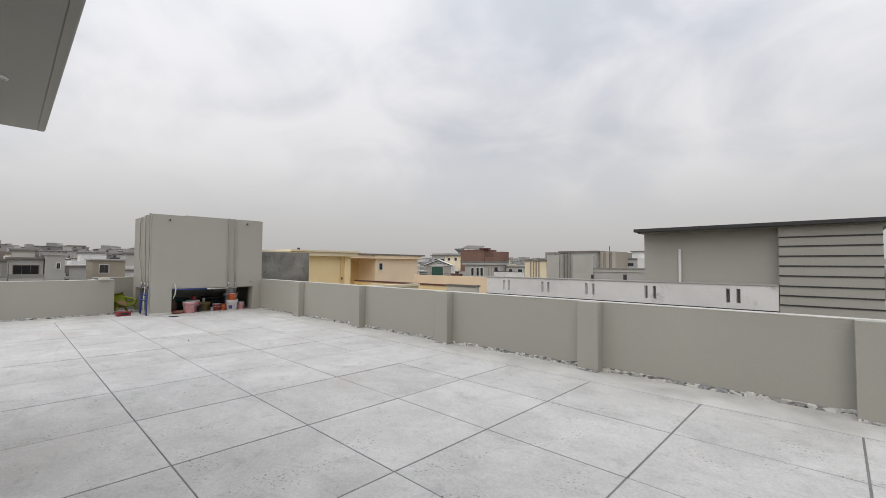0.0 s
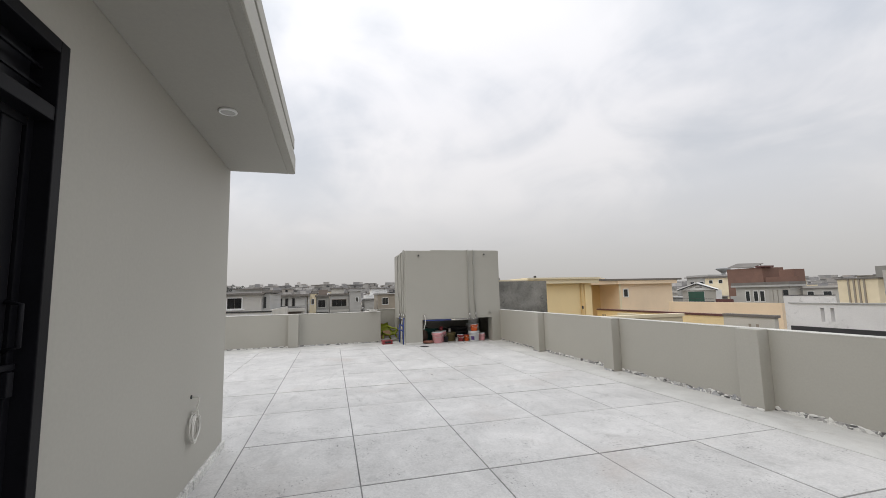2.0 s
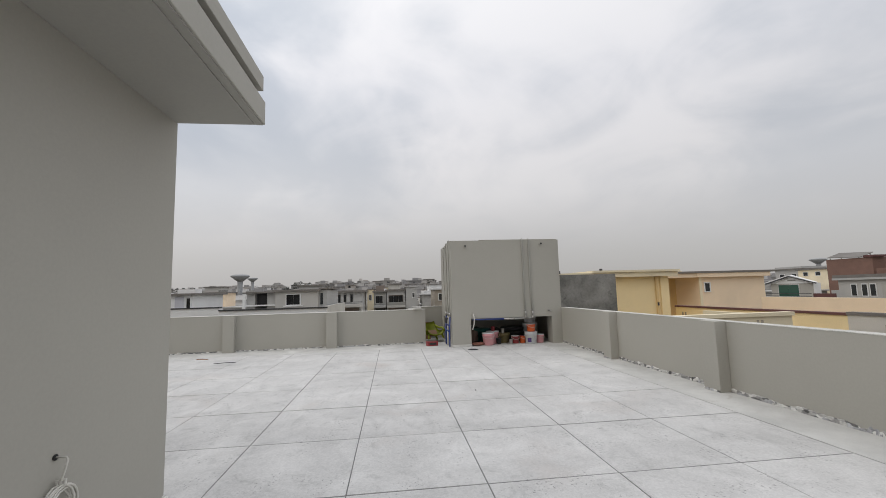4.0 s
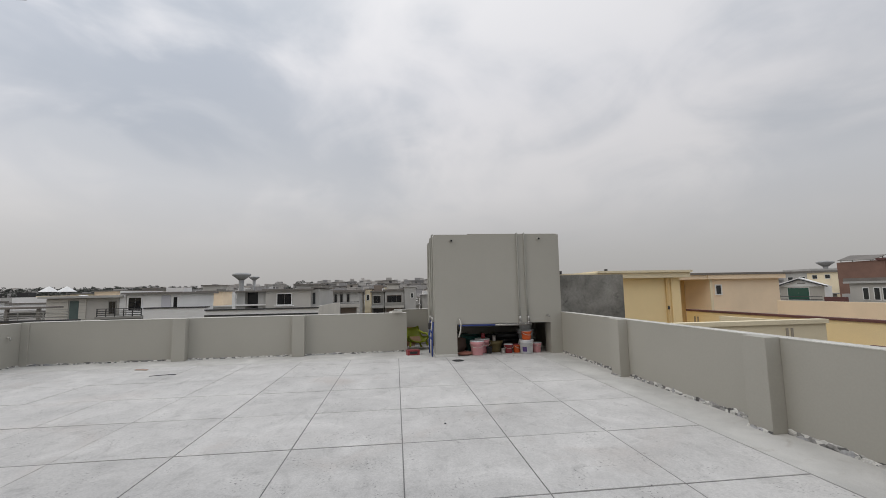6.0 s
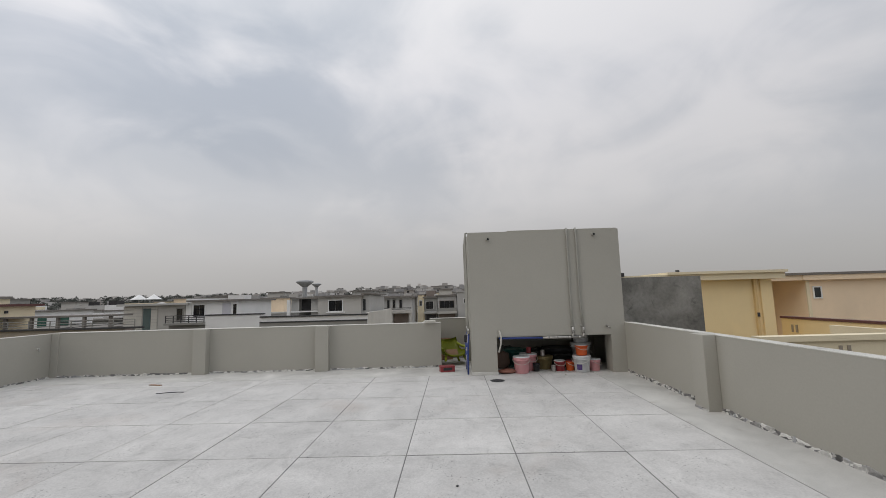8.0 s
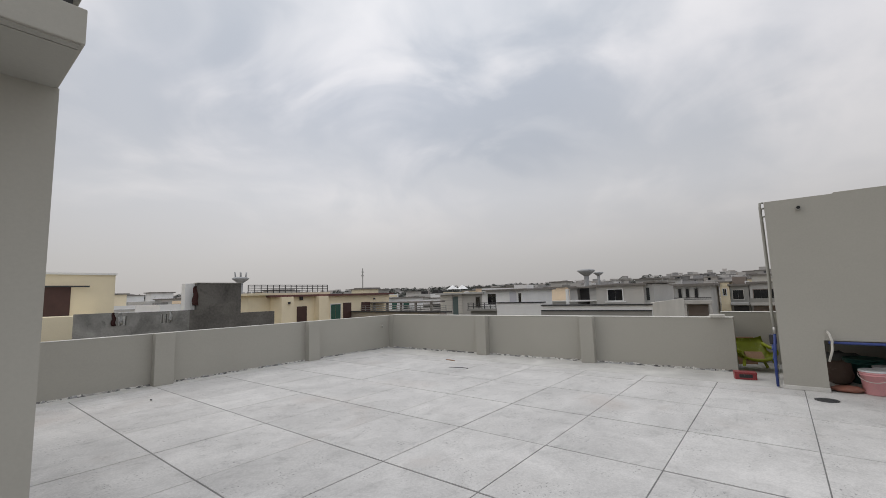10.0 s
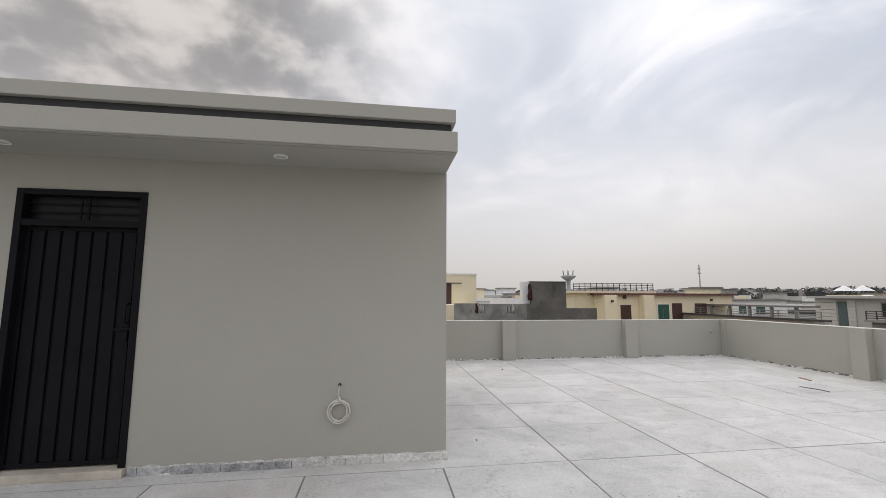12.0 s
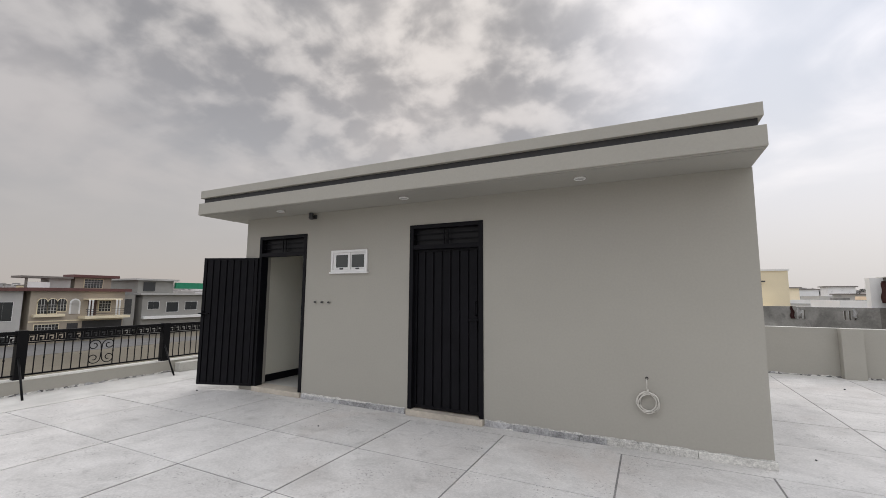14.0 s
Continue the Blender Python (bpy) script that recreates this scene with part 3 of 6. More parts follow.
for y, z in ((3.165, 2.50), (5.15, 2.54)):
    part("overflow_pipe", tube([(TX - 0.01, y, z), (TX + 0.05, y, z)], 0.03, 14), PVC, tank)
    part("pipe_mouth", tube([(TX + 0.045, y, z), (TX + 0.052, y, z)], 0.022, 14), HOLE, tank)


def clip(at, parent, turn=0):
    part("pipe_clip", boxes((at[0] - 0.005, at[0] + 0.028, at[1] - 0.022, at[1] + 0.022, at[2] - 0.009, at[2] + 0.009), bevel=0.003), STEEL, parent)


for k, (ya, yb) in enumerate(((4.645, 4.66), (4.815, 4.85))):
    p = thing("water_pipe", "painted water pipe running down the tank front with brass valve", "pipe", (0, 0, 0), group="tank pipes")
    part("pipe", tube([(TX - 0.04, ya, 2.652), (TX + 0.018, ya, 2.665), (TX + 0.028, ya, 2.62), (TX + 0.026, ya + 0.006, 1.9), (TX + 0.030, ya + 0.002, 1.3), (TX + 0.028, yb, 0.80)], 0.0165, 10), PVC, p)
    part("union", tube([(TX + 0.028, yb, 0.83), (TX + 0.028, yb, 0.72)], 0.024, 12), STEEL, p, "brass and steel union")
    part("valve", boxes((TX + 0.02, TX + 0.075, yb - 0.012, yb + 0.012, 0.765, 0.785), (TX + 0.06, TX + 0.075, yb - 0.04, yb + 0.04, 0.77, 0.78), bevel=0.003), STEEL, p)
    for z in (0.86, 1.75, 2.3):
        clip((TX + 0.008, ya, z), p)
    part("elbow", tube([(TX + 0.028, yb, 0.74), (TX + 0.026, yb, 0.665), (TX + 0.01, yb - 0.04, 0.655)], 0.02, 10), STEEL, p)
main = thing("supply_pipe", "blue and galvanised supply pipe under the tank edge", "pipe")
part("pipe", tube([(TX + 0.02, 3.30, 0.655), (TX + 0.02, 4.1, 0.65)], 0.017, 10), BLUE, main, "blue plastic pipe")
part("sleeve", tube([(TX + 0.02, 4.1, 0.65), (TX + 0.02, 4.45, 0.648), (TX + 0.02, 4.9, 0.65)], 0.022, 12), STEEL, main, "foil-wrapped galvanised pipe")
for y in (4.2, 4.35, 4.6, 4.78):
    part("joint", tube([(TX + 0.02, y - 0.02, 0.65), (TX + 0.02, y + 0.02, 0.65)], 0.027, 12), STEEL, main)
hose = thing("drain_hose", "short white hose hanging from a tap on the tank front", "hose")
part("tap", tube([(TX - 0.01, 3.30, 0.80), (TX + 0.06, 3.30, 0.80)], 0.014, 10), STEEL, hose)
part("hose", tube([(TX + 0.055, 3.30, 0.80), (TX + 0.075, 3.315, 0.77), (TX + 0.07, 3.335, 0.68), (TX + 0.06, 3.325, 0.55), (TX + 0.05, 3.285, 0.41)], 0.014, 8), CABLE, hose)
stub = thing("wall_tap", "small steel tap on the tank front", "tap")
part("body", tube([(TX - 0.01, 5.28, 0.83), (TX + 0.06, 5.28, 0.83)], 0.013, 10), STEEL, stub)
part("spout", tube([(TX + 0.05, 5.28, 0.83), (TX + 0.075, 5.30, 0.82), (TX + 0.078, 5.33, 0.80)], 0.01, 8), STEEL, stub)
part("handle", boxes((TX + 0.03, TX + 0.045, 5.24, 5.32, 0.85, 0.858), bevel=0.002), STEEL, stub)
# pipes on the tank's southern side, and the blue manifold below them
for k, (xa, xb, top) in enumerate(((-13.06, -13.04, 2.62), (-13.5, -13.36, 2.60), (-14.1, -13.75, 2.55))):
    p = thing("riser_pipe", "grey plastic riser pipe on the tank side", "pipe", group="tank risers")
    part("pipe", tube([(xa, TY0 - 0.005, top + 0.03), (xa, TY0 - 0.045, top + 0.025), (xa, TY0 - 0.05, top - 0.05), (xa - 0.05 * (k > 1), TY0 - 0.04, 1.5), (xb, TY0 - 0.055, 1.1), (xb, TY0 - 0.04, 0.76)], 0.017, 9), PVC, p)
    part("union", tube([(xb, TY0 - 0.04, 0.84), (xb, TY0 - 0.04, 0.74)], 0.024, 10), STEEL, p)
    part("foot_pipe", tube([(xb, TY0 - 0.04, 0.75), (xb + 0.02, TY0 - 0.06, 0.5), (xb + 0.04, TY0 - 0.07, 0.3), (xb + 0.04, TY0 - 0.07, 0.012)], 0.018, 9), BLUE if k != 1 else CABLE, p, "blue plastic pipe" if k != 1 else "white plastic pipe")
man = thing("pipe_manifold", "blue plastic pipe manifold beside the tank", "pipe")
part("cross_pipe", tube([(-13.02, TY0 - 0.08, 0.52), (-13.6, TY0 - 0.08, 0.55)], 0.018, 9), BLUE, man)
part("cross_pipe", tube([(-13.02, TY0 - 0.08, 0.38), (-13.9, TY0 - 0.08, 0.40)], 0.018, 9), BLUE, man)
part("valve_box", boxes((-13.5, -13.34, TY0 - 0.12, TY0 - 0.03, 0.56, 0.70), bevel=0.012), GROOVE, man, "dark valve box")
for x in (-13.58,):
    part("leg_pipe", tube([(x, TY0 - 0.08, 0.012), (x, TY0 - 0.08, 0.54)], 0.016, 8), BLUE, man)

# ---- things stored under and beside the tank ----


def plastic(name, c, rough=0.42):
    return surface(name, c, rough, 70, 0.06, 5, 0.14, 0.05, dirt=(0.45, 0.42, 0.38), dirt_amt=0.35)


PINK, WHITE_P, ORANGE, RED = plastic("faded pink plastic", (0.74, 0.36, 0.38)), plastic("white bucket plastic", (0.66, 0.67, 0.68)), plastic("orange plastic", (0.72, 0.13, 0.03)), plastic("dull red plastic", (0.27, 0.04, 0.045))
LIME, TEAL, BROWN, OLIVE, BLACKP = plastic("lime plastic", (0.27, 0.31, 0.02)), plastic("teal plastic", (0.02, 0.10, 0.085)), plastic("brown cardboard", (0.30, 0.18, 0.11), 0.9), plastic("olive plastic", (0.20, 0.16, 0.07)), plastic("black plastic", (0.03, 0.03, 0.032))
TIN = surface("tin can", (0.5, 0.48, 0.46), 0.4, 60, 0.1, 6, 0.3, 0.1, metal=0.8)


def bucket(label, at, r, h, body_mat, lid_mat=None, handle=True, band=None, turn=0.0, group="buckets"):
    """A tapered plastic pail with ribbed rim, lid and wire handle."""
    b = thing("bucket", label, "bucket", at, group=group, turn=turn)
    r0 = r * 0.84
    part("pail", turned([(r0 * 0.96, 0.0), (r0, 0.008), (r * 0.97, h * 0.80), (r * 1.03, h * 0.805), (r * 1.03, h * 0.83), (r * 0.98, h * 0.84), (r * 0.985, h * 0.89), (r * 1.05, h * 0.895), (r * 1.05, h * 0.93), (r, h * 0.94), (r, h * 0.975)], 28), body_mat, b)
    if lid_mat:
        part("lid", turned([(r * 1.05, h * 0.955), (r * 1.06, h * 0.96), (r * 1.06, h * 1.01), (r * 1.03, h * 1.02), (r * 0.93, h * 1.02), (r * 0.91, h * 1.003)], 28), lid_mat, b)
    if handle:
        pts = [(0.02 + r * 1.05 * math.cos(a), r * 1.08 * math.sin(a), h * (0.86 - 0.30 * math.cos(a))) for a in [math.pi * (k / 12 - 0.5) for k in range(13)]]
        part("handle", tube(pts, 0.004, 6), CABLE, b)
    if band:
        lo, hi, c = band
        bm = bmesh.new()
        n = 9
        prev = None
        for k in range(n + 1):
            a = -0.35 + 0.7 * k / n
            v = [bm.verts.new(((r0 + (r * 0.97 - r0) * z / 0.8 + 0.002) * math.cos(a), (r0 + (r * 0.97 - r0) * z / 0.8 + 0.002) * math.sin(a), z * h)) for z in (lo, hi)]
            if prev:
                bm.faces.new((prev[0], v[0], v[1], prev[1]))
            prev = v
        part("label", bm, c, b, "printed paper label")
    return b


bucket("faded pink plastic paint bucket with lid and wire handle", (-13.12, 3.72, 0), 0.15, 0.30, PINK, WHITE_P, turn=-10)
bucket("faded pink plastic paint bucket with pale lid behind another", (-13.42, 3.90, 0), 0.16, 0.31, PINK, WHITE_P, turn=20)
bucket("white plastic paint bucket with a printed label", (-13.12, 4.84, 0), 0.155, 0.29, WHITE_P, WHITE_P, band=(0.15, 0.5, surface("purple label", (0.10, 0.06, 0.20), 0.5)), turn=-35)
bucket("small orange bucket with white lid on top of a white one", (-13.13, 4.85, 0.297), 0.112, 0.19, ORANGE, WHITE_P, turn=10)
bucket("small dull red paint bucket with pale lid", (-13.25, 4.46, 0), 0.10, 0.19, RED, WHITE_P, turn=0)
bucket("small orange-red paint bucket with lid", (-13.27, 4.66, 0), 0.085, 0.18, ORANGE, RED, turn=30)
bucket("small dusty pink bucket beside the tank leg", (-13.2, 5.10, 0), 0.105, 0.21, PINK, WHITE_P, turn=50)
bucket("large pale grey bucket behind the others", (-13.75, 5.02, 0), 0.19, 0.46, WHITE_P, WHITE_P, turn=70)
bucket("large dusty pale bucket stacked at the back", (-13.72, 5.02, 0.47), 0.16, 0.17, WHITE_P, WHITE_P, handle=False)
bucket("olive brown plastic tub with lid", (-13.52, 4.22, 0), 0.17, 0.24, OLIVE, OLIVE, handle=False)
bucket("small black plastic can standing open", (-13.25, 4.02, 0), 0.065, 0.15, BLACKP, None, handle=False)
bucket("wide black mixing tub", (-13.9, 4.60, 0), 0.30, 0.26, BLACKP, None, handle=False)
bucket("second black mixing tub stacked in another", (-13.9, 4.58, 0.1), 0.31, 0.26, BLACKP, BLACKP, handle=False)
bucket("teal green plastic drum", (-13.95, 3.72, 0), 0.22, 0.34, TEAL, TEAL, handle=False)
for x, y, z, m, lab in ((-13.42, 3.92, 0.318, RED, "small red paint tin on a bucket lid"), (-13.52, 4.20, 0.246, TIN, "small steel paint tin on a tub lid"), (-13.2, 4.33, 0.0, TIN, "small dented tin can")):
    c = thing("paint_tin", lab, "tin", (x, y, z), group="paint tins")
    part("can", turned([(0.045, 0), (0.048, 0.004), (0.046, 0.01), (0.046, 0.10), (0.049, 0.105), (0.049, 0.112), (0.043, 0.113), (0.042, 0.106)], 20), m, c)
    part("lid", turned([(0.041, 0.105), (0.038, 0.109)], 18), TIN, c)


def heap(name, label, category, at, size, material, seed, bumps=0.25):
    """A soft crumpled bundle."""
    bm = bmesh.new()
    bmesh.ops.create_icosphere(bm, subdivisions=3, radius=1.0)
    for v in bm.verts:
        k = 1 + bumps * noise.noise(v.co * 1.7 + Vector((seed, 0, 0))) + 0.4 * bumps * noise.noise(v.co * 4.5 + Vector((0, seed, 0)))
        v.co = Vector((v.co.x * size[0] * k, v.co.y * size[1] * k, max(0.0, v.co.z * 0.5 + 0.42) * size[2] * k))
    for f in bm.faces:
        f.smooth = True
    return single(name, bm, material, label, category, at=at)


heap("cement_sack", "crumpled brown sack lying under the tank", "sack", (-13.7, 3.42, 0), (0.18, 0.16, 0.34), plastic("dusty brown sack", (0.13, 0.09, 0.07), 0.9), 3)
heap("plastic_sheet", "folded reddish brown plastic sheet on the floor", "sheet", (-13.10, 3.45, 0), (0.10, 0.17, 0.09), plastic("brown red sheet", (0.24, 0.10, 0.07)), 8)
heap("cement_sack", "dusty grey sack behind the buckets", "sack", (-14.3, 3.5, 0), (0.25, 0.3, 0.4), plastic("grey sack", (0.12, 0.12, 0.115), 0.9), 12)
heap("cloth_bundle", "dark bundle of rags behind the paint buckets", "rags", (-14.25, 4.2, 0), (0.3, 0.3, 0.35), BLACKP, 17)

# lime chair lying in the nook
chair = thing("plastic_chair", "lime green plastic chair tipped over in the nook beside the tank", "chair", (-14.45, 2.42, 0.0), turn=8)
chair.matrix_basis = pose(-14.36, 2.42, 0.02, 0, -12, 20)
profile = [(0.30, 0.10), (0.27, 0.15), (0.12, 0.14), (-0.05, 0.15), (-0.17, 0.20), (-0.24, 0.32), (-0.30, 0.46), (-0.33, 0.55)]
ch = bmesh.new()
cols = 12
grid = [[ch.verts.new((x, (i / cols - 0.5) * 0.54, z + 0.13 * abs(2 * i / cols - 1) ** 3 * (1.0 if k < 6 else 0.35))) for k, (x, z) in enumerate(profile)] for i in range(cols + 1)]
for i in range(cols):
    for j in range(len(profile) - 1):
        ch.faces.new((grid[i][j], grid[i + 1][j], grid[i + 1][j + 1], grid[i][j + 1])).smooth = True
bmesh.ops.solidify(ch, geom=ch.faces[:], thickness=0.03)
part("seat_shell", ch, LIME, chair)
for side in (-1, 1):
    part("arm", tube([(0.26, side * 0.26, 0.26), (0.12, side * 0.29, 0.33), (-0.08, side * 0.29, 0.36), (-0.26, side * 0.25, 0.45)], 0.028, 8), LIME, chair)
    for x in (0.22, -0.18):
        part("leg", tube([(x, side * 0.2, 0.15), (x + 0.03, side * 0.23, 0.03)], 0.025, 8), LIME, chair)
single("cardboard_piece", boxes((-0.10, 0.10, -0.13, 0.13, 0.0, 0.05), bevel=0.006), BROWN, "brown cardboard piece lying on the lime chair", "cardboard").matrix_basis = pose(-14.40, 2.42, 0.20, 0, 38, 20)
board = single("cardboard", boxes((-0.02, 0.0, -0.2, 0.2, 0.0, 0.5), bevel=0.004), BROWN, "brown cardboard sheet leaning in the nook", "cardboard", at=(-14.98, 2.3, 0.0))
board.matrix_basis = pose(-14.95, 2.25, 0.0, 0, -14, 20)
red = thing("paint_box", "red box with a black band lying on the floor", "box", (-13.45, 2.32, 0), turn=12)
part("box", boxes((-0.08, 0.08, -0.14, 0.14, 0.0, 0.105), bevel=0.006), RED, red)
part("band", boxes((0.078, 0.083, -0.085, 0.085, 0.03, 0.08)), BLACKP, red, "black printed band")
part("lid", boxes((-0.083, 0.083, -0.143, 0.143, 0.085, 0.112), bevel=0.004), RED, red)

drain = thing("floor_drain", "round dark floor drain grating in front of the tank", "drain", (-12.42, 3.19, 0.0))
part("rim", turned([(0.10, 0.001), (0.12, 0.004), (0.12, 0.007), (0.095, 0.007), (0.09, 0.002)], 28, cap=False), GROOVE, drain)
for k in range(-3, 4):
    c = math.sqrt(max(0.0, 0.092 ** 2 - (k * 0.025) ** 2))
    part("bar", boxes((k * 0.025 - 0.006, k * 0.025 + 0.006, -c, c, 0.001, 0.006)), GROOVE, drain)
scrap = single("wood_scrap", boxes((-0.13, 0.13, -0.025, 0.025, 0.0, 0.012), bevel=0.003), BROWN, "thin brown wood scrap lying on the floor", "scrap", at=(-12.72, -2.92, 0.001), turn=75)
wire = single("wire", tube([(0.02, -0.20, 0.006), (0.0, -0.1, 0.006), (-0.015, 0.0, 0.006), (-0.012, 0.12, 0.006), (0.02, 0.22, 0.006)], 0.006, 6), GROOVE, "bent piece of dark wire on the floor", "wire", at=(-12.05, -2.2, 0.0), turn=10)
for x, y, r, mat, lab in ((-8.47, 2.46, 0.022, GROOVE, "dark pebble lying on the terrace floor"), (-7.6, -4.6, 0.03, GROOVE, "dark pebble lying by the parapet"), (1.34, 0.2, 0.03, GROOVE, "dark crumb of mortar by the open door"), (-1.49, 0.67, 0.018, GROOVE, "small dark pebble on the floor"), (-6.14, -0.63, 0.02, GROOVE, "dark pebble beside the rooms"), (-12.8, 4.45, 0.04, CABLE, "white crumpled paper scrap before the tank")):
    bm = bmesh.new()
    r *= 0.55
    bmesh.ops.create_icosphere(bm, subdivisions=2, radius=r)
    for q in bm.verts:
        q.co *= 1 + 0.35 * noise.noise(q.co * 40 + Vector((x, y, 0)))
        q.co.z = max(0.0, q.co.z * 0.6 + r * 0.4)
    single("pebble" if mat is GROOVE else "paper_scrap", bm, mat, lab, "pebble" if mat is GROOVE else "scrap", at=(x, y, 0.001))
single("broken_tile", boxes((-0.06, 0.06, -0.11, 0.11, 0.0, 0.05), bevel=0.008), CABLE, "white broken tile lying on the parapet end", "tile", at=(-13.97, 1.98, PARAPET + 0.012), turn=12)
tap = thing("wall_tap", "small white tap pipe on the parapet wall", "tap", (-13.45, SOUTH, 0.63))
part("pipe", tube([(0, -0.01, 0), (0, 0.05, 0)], 0.016, 10), CABLE, tap)
part("spout", tube([(0, 0.045, 0.0), (0, 0.065, -0.02), (0, 0.065, -0.06)], 0.014, 8), STEEL, tap)

# ---- iron railing on a low kerb ----
kerb = single("wall_kerb", boxes((EAST - 0.1, EAST + 0.14, -6.0, 5.62, -0.2, 0.20), bevel=0.006), PAINT, "low taupe grey kerb under the iron railing", kind="structure")
part("kerb_cap", boxes((EAST - 0.105, EAST + 0.145, -6.0, 5.62, 0.20, 0.212), bevel=0.004), CAP, kerb, "bare cement kerb top")
part("kerb_block", boxes((EAST - 0.26, EAST - 0.1, -2.2, -0.62, 0.0, 0.17), bevel=0.012), CAP, kerb, "pale cement block against the kerb")
rough_skirting(kerb, (EAST - 0.1, -0.6, 0), (0, 1, 0), (-1, 0, 0), 6.0, 101, 0.035)


def rail_panel(y0, y1):
    """One bay of railing: rails, key-pattern band, balusters and a scroll in the middle. It runs from y0 north to y1."""
    r = thing("railing", "black wrought iron railing bay with Greek key band and scrollwork", "railing", (EAST, 0, 0), group="terrace railing")
    part("top_rail", boxes((-0.03, 0.03, y0, y1, 0.845, 0.895), bevel=0.006), IRON, r)
    part("middle_rail", boxes((-0.012, 0.012, y0, y1, 0.715, 0.735), bevel=0.003), IRON, r)
    part("bottom_rail", boxes((-0.014, 0.014, y0, y1, 0.255, 0.28), bevel=0.003), IRON, r)
    key = bmesh.new()
    n = int((y1 - y0) / 0.112)
    p = (y1 - y0) / n
    za, zb, t = 0.742, 0.842, 0.009
    for k in range(n):
        a = y0 + k * p
        box(key, -t, t, a, a + p * 0.86, zb - 2 * t, zb)
        box(key, -t, t, a, a + 2 * t, za, zb - 2 * t)
        box(key, -t, t, a + 2 * t, a + p * 0.62, za, za + 2 * t)
        box(key, -t, t, a + p * 0.62 - 2 * t, a + p * 0.62, za + 2 * t, (za + zb) / 2 + t)
        box(key, -t, t, a + p * 0.34, a + p * 0.62 - 2 * t, (za + zb) / 2 - t, (za + zb) / 2 + t)
        box(key, -t, t, a + p * 0.86 - 2 * t, a + p * 0.86, za, zb - 2 * t)
        box(key, -t, t, a + p * 0.86, a + p, za, za + 2 * t)
    part("key_band", key, IRON, r, "Greek key pattern band")
    m = int((y1 - y0) / 0.112)
    mid = (y0 + y1) / 2
    for k in range(1, m):
        y = y0 + (y1 - y0) * k / m
        if abs(y - mid) < 0.16:
            continue
        bm = boxes((-0.006, 0.006, y - 0.006, y + 0.006, 0.28, 0.715))
        if k % 2:
            turned([(0.006, 0), (0.014, 0.012), (0.014, 0.02), (0.006, 0.032)], 8, bm, (0, y, 0.48))
        part("baluster", bm, IRON, r)
    sc = bmesh.new()
    for hand in (-1, 1):
        for up_down in (-1, 1):
            pts = [(0, mid, 0.5), (0, mid + hand * 0.006, 0.5 + up_down * 0.06)]
            for k in range(28):
                a = math.pi - k / 27 * 2.6 * math.pi
                rr = 0.094 * (1 - 0.76 * k / 27)
                pts.append((0, mid + hand * (0.104 + rr * math.cos(a)), 0.5 + up_down * (0.105 + rr * math.sin(a))))
            tube(pts, 0.0075, 6, sc)
    part("scroll", sc, IRON, r, "curled iron scrollwork")
    return r


posts = [-4.5, -2.48, -0.46, 1.56, 3.58, 5.56]
for a, b in zip(posts, posts[1:]):
    rail_panel(a + 0.05, b - 0.05)
for y in posts:
    p = thing("railing_post", "black square iron railing post with a slanting floor strut", "post", (EAST, y, 0.0), group="railing posts")
    part("post", boxes((-0.06, 0.06, -0.06, 0.06, 0.21, 0.905), bevel=0.006), IRON, p)
    part("strut", tube([(-0.05, 0.03, 0.52), (-0.3, 0.06, 0.22), (-0.52, 0.10, 0.005)], 0.014, 8), IRON, p)

# ---- floor panels ----
PX, GAP, CROSS = 1.14, 0.0048, 0.0075


def slab(w, h):
    bm = bmesh.new()
    gx, gy, b = CROSS, GAP, 0.0016
    lo = [bm.verts.new(c) for c in ((gx, gy, -0.009), (w - gx, gy, -0.009), (w - gx, h - gy, -0.009), (gx, h - gy, -0.009))]
    mid = [bm.verts.new((v.co.x, v.co.y, -b)) for v in lo]
    hi = [bm.verts.new(c) for c in ((gx + b, gy + b, 0), (w - gx - b, gy + b, 0), (w - gx - b, h - gy - b, 0), (gx + b, h - gy - b, 0))]
    for a, c in ((lo, mid), (mid, hi)):
        for k in range(4):
            bm.faces.new((a[k], a[(k + 1) % 4], c[(k + 1) % 4], c[k]))
    bm.faces.new(hi)
    return meshed("floor_panel", bm, TILE)


shared = {}


def lay(x0, x1, y0, y1):
    size = (round(x1 - x0, 3), round(y1 - y0, 3))
    if size not in shared:
        shared[size] = slab(*size)
    ob = new("floor_panel", shared[size])
    ob.parent = floor
    ob.matrix_basis = pose(x0, y0, random.uniform(-0.0012, 0.0012), random.uniform(-0.04, 0.04), random.uniform(-0.04, 0.04), 0)


xcuts = [-13.0] + [-PX * k for k in range(11, -4, -1)]
xcuts = [x for x in xcuts if x < 3.2]
ycuts = [-5.6, -5.0, -4, -3, -2, -1, 0, 1, 2, 3, 4, 5.0]
for xa, xb in zip(xcuts, xcuts[1:]):
    for ya, yb in zip(ycuts, ycuts[1:]):
        if yb <= 0:
            if xa >= HOUSE_X0 - 0.05 and xb <= HOUSE_X1 + 0.3 and ya > HOUSE_BACK - 0.4:
                continue
        lay(xa, xb, ya, yb)
part("floor_strip", boxes((HOUSE_X0, PX - GAP, HOUSE_Y - 0.02, -GAP, -0.012, 0.0)), TILE, floor, "narrow terrazzo strip along the rooms")
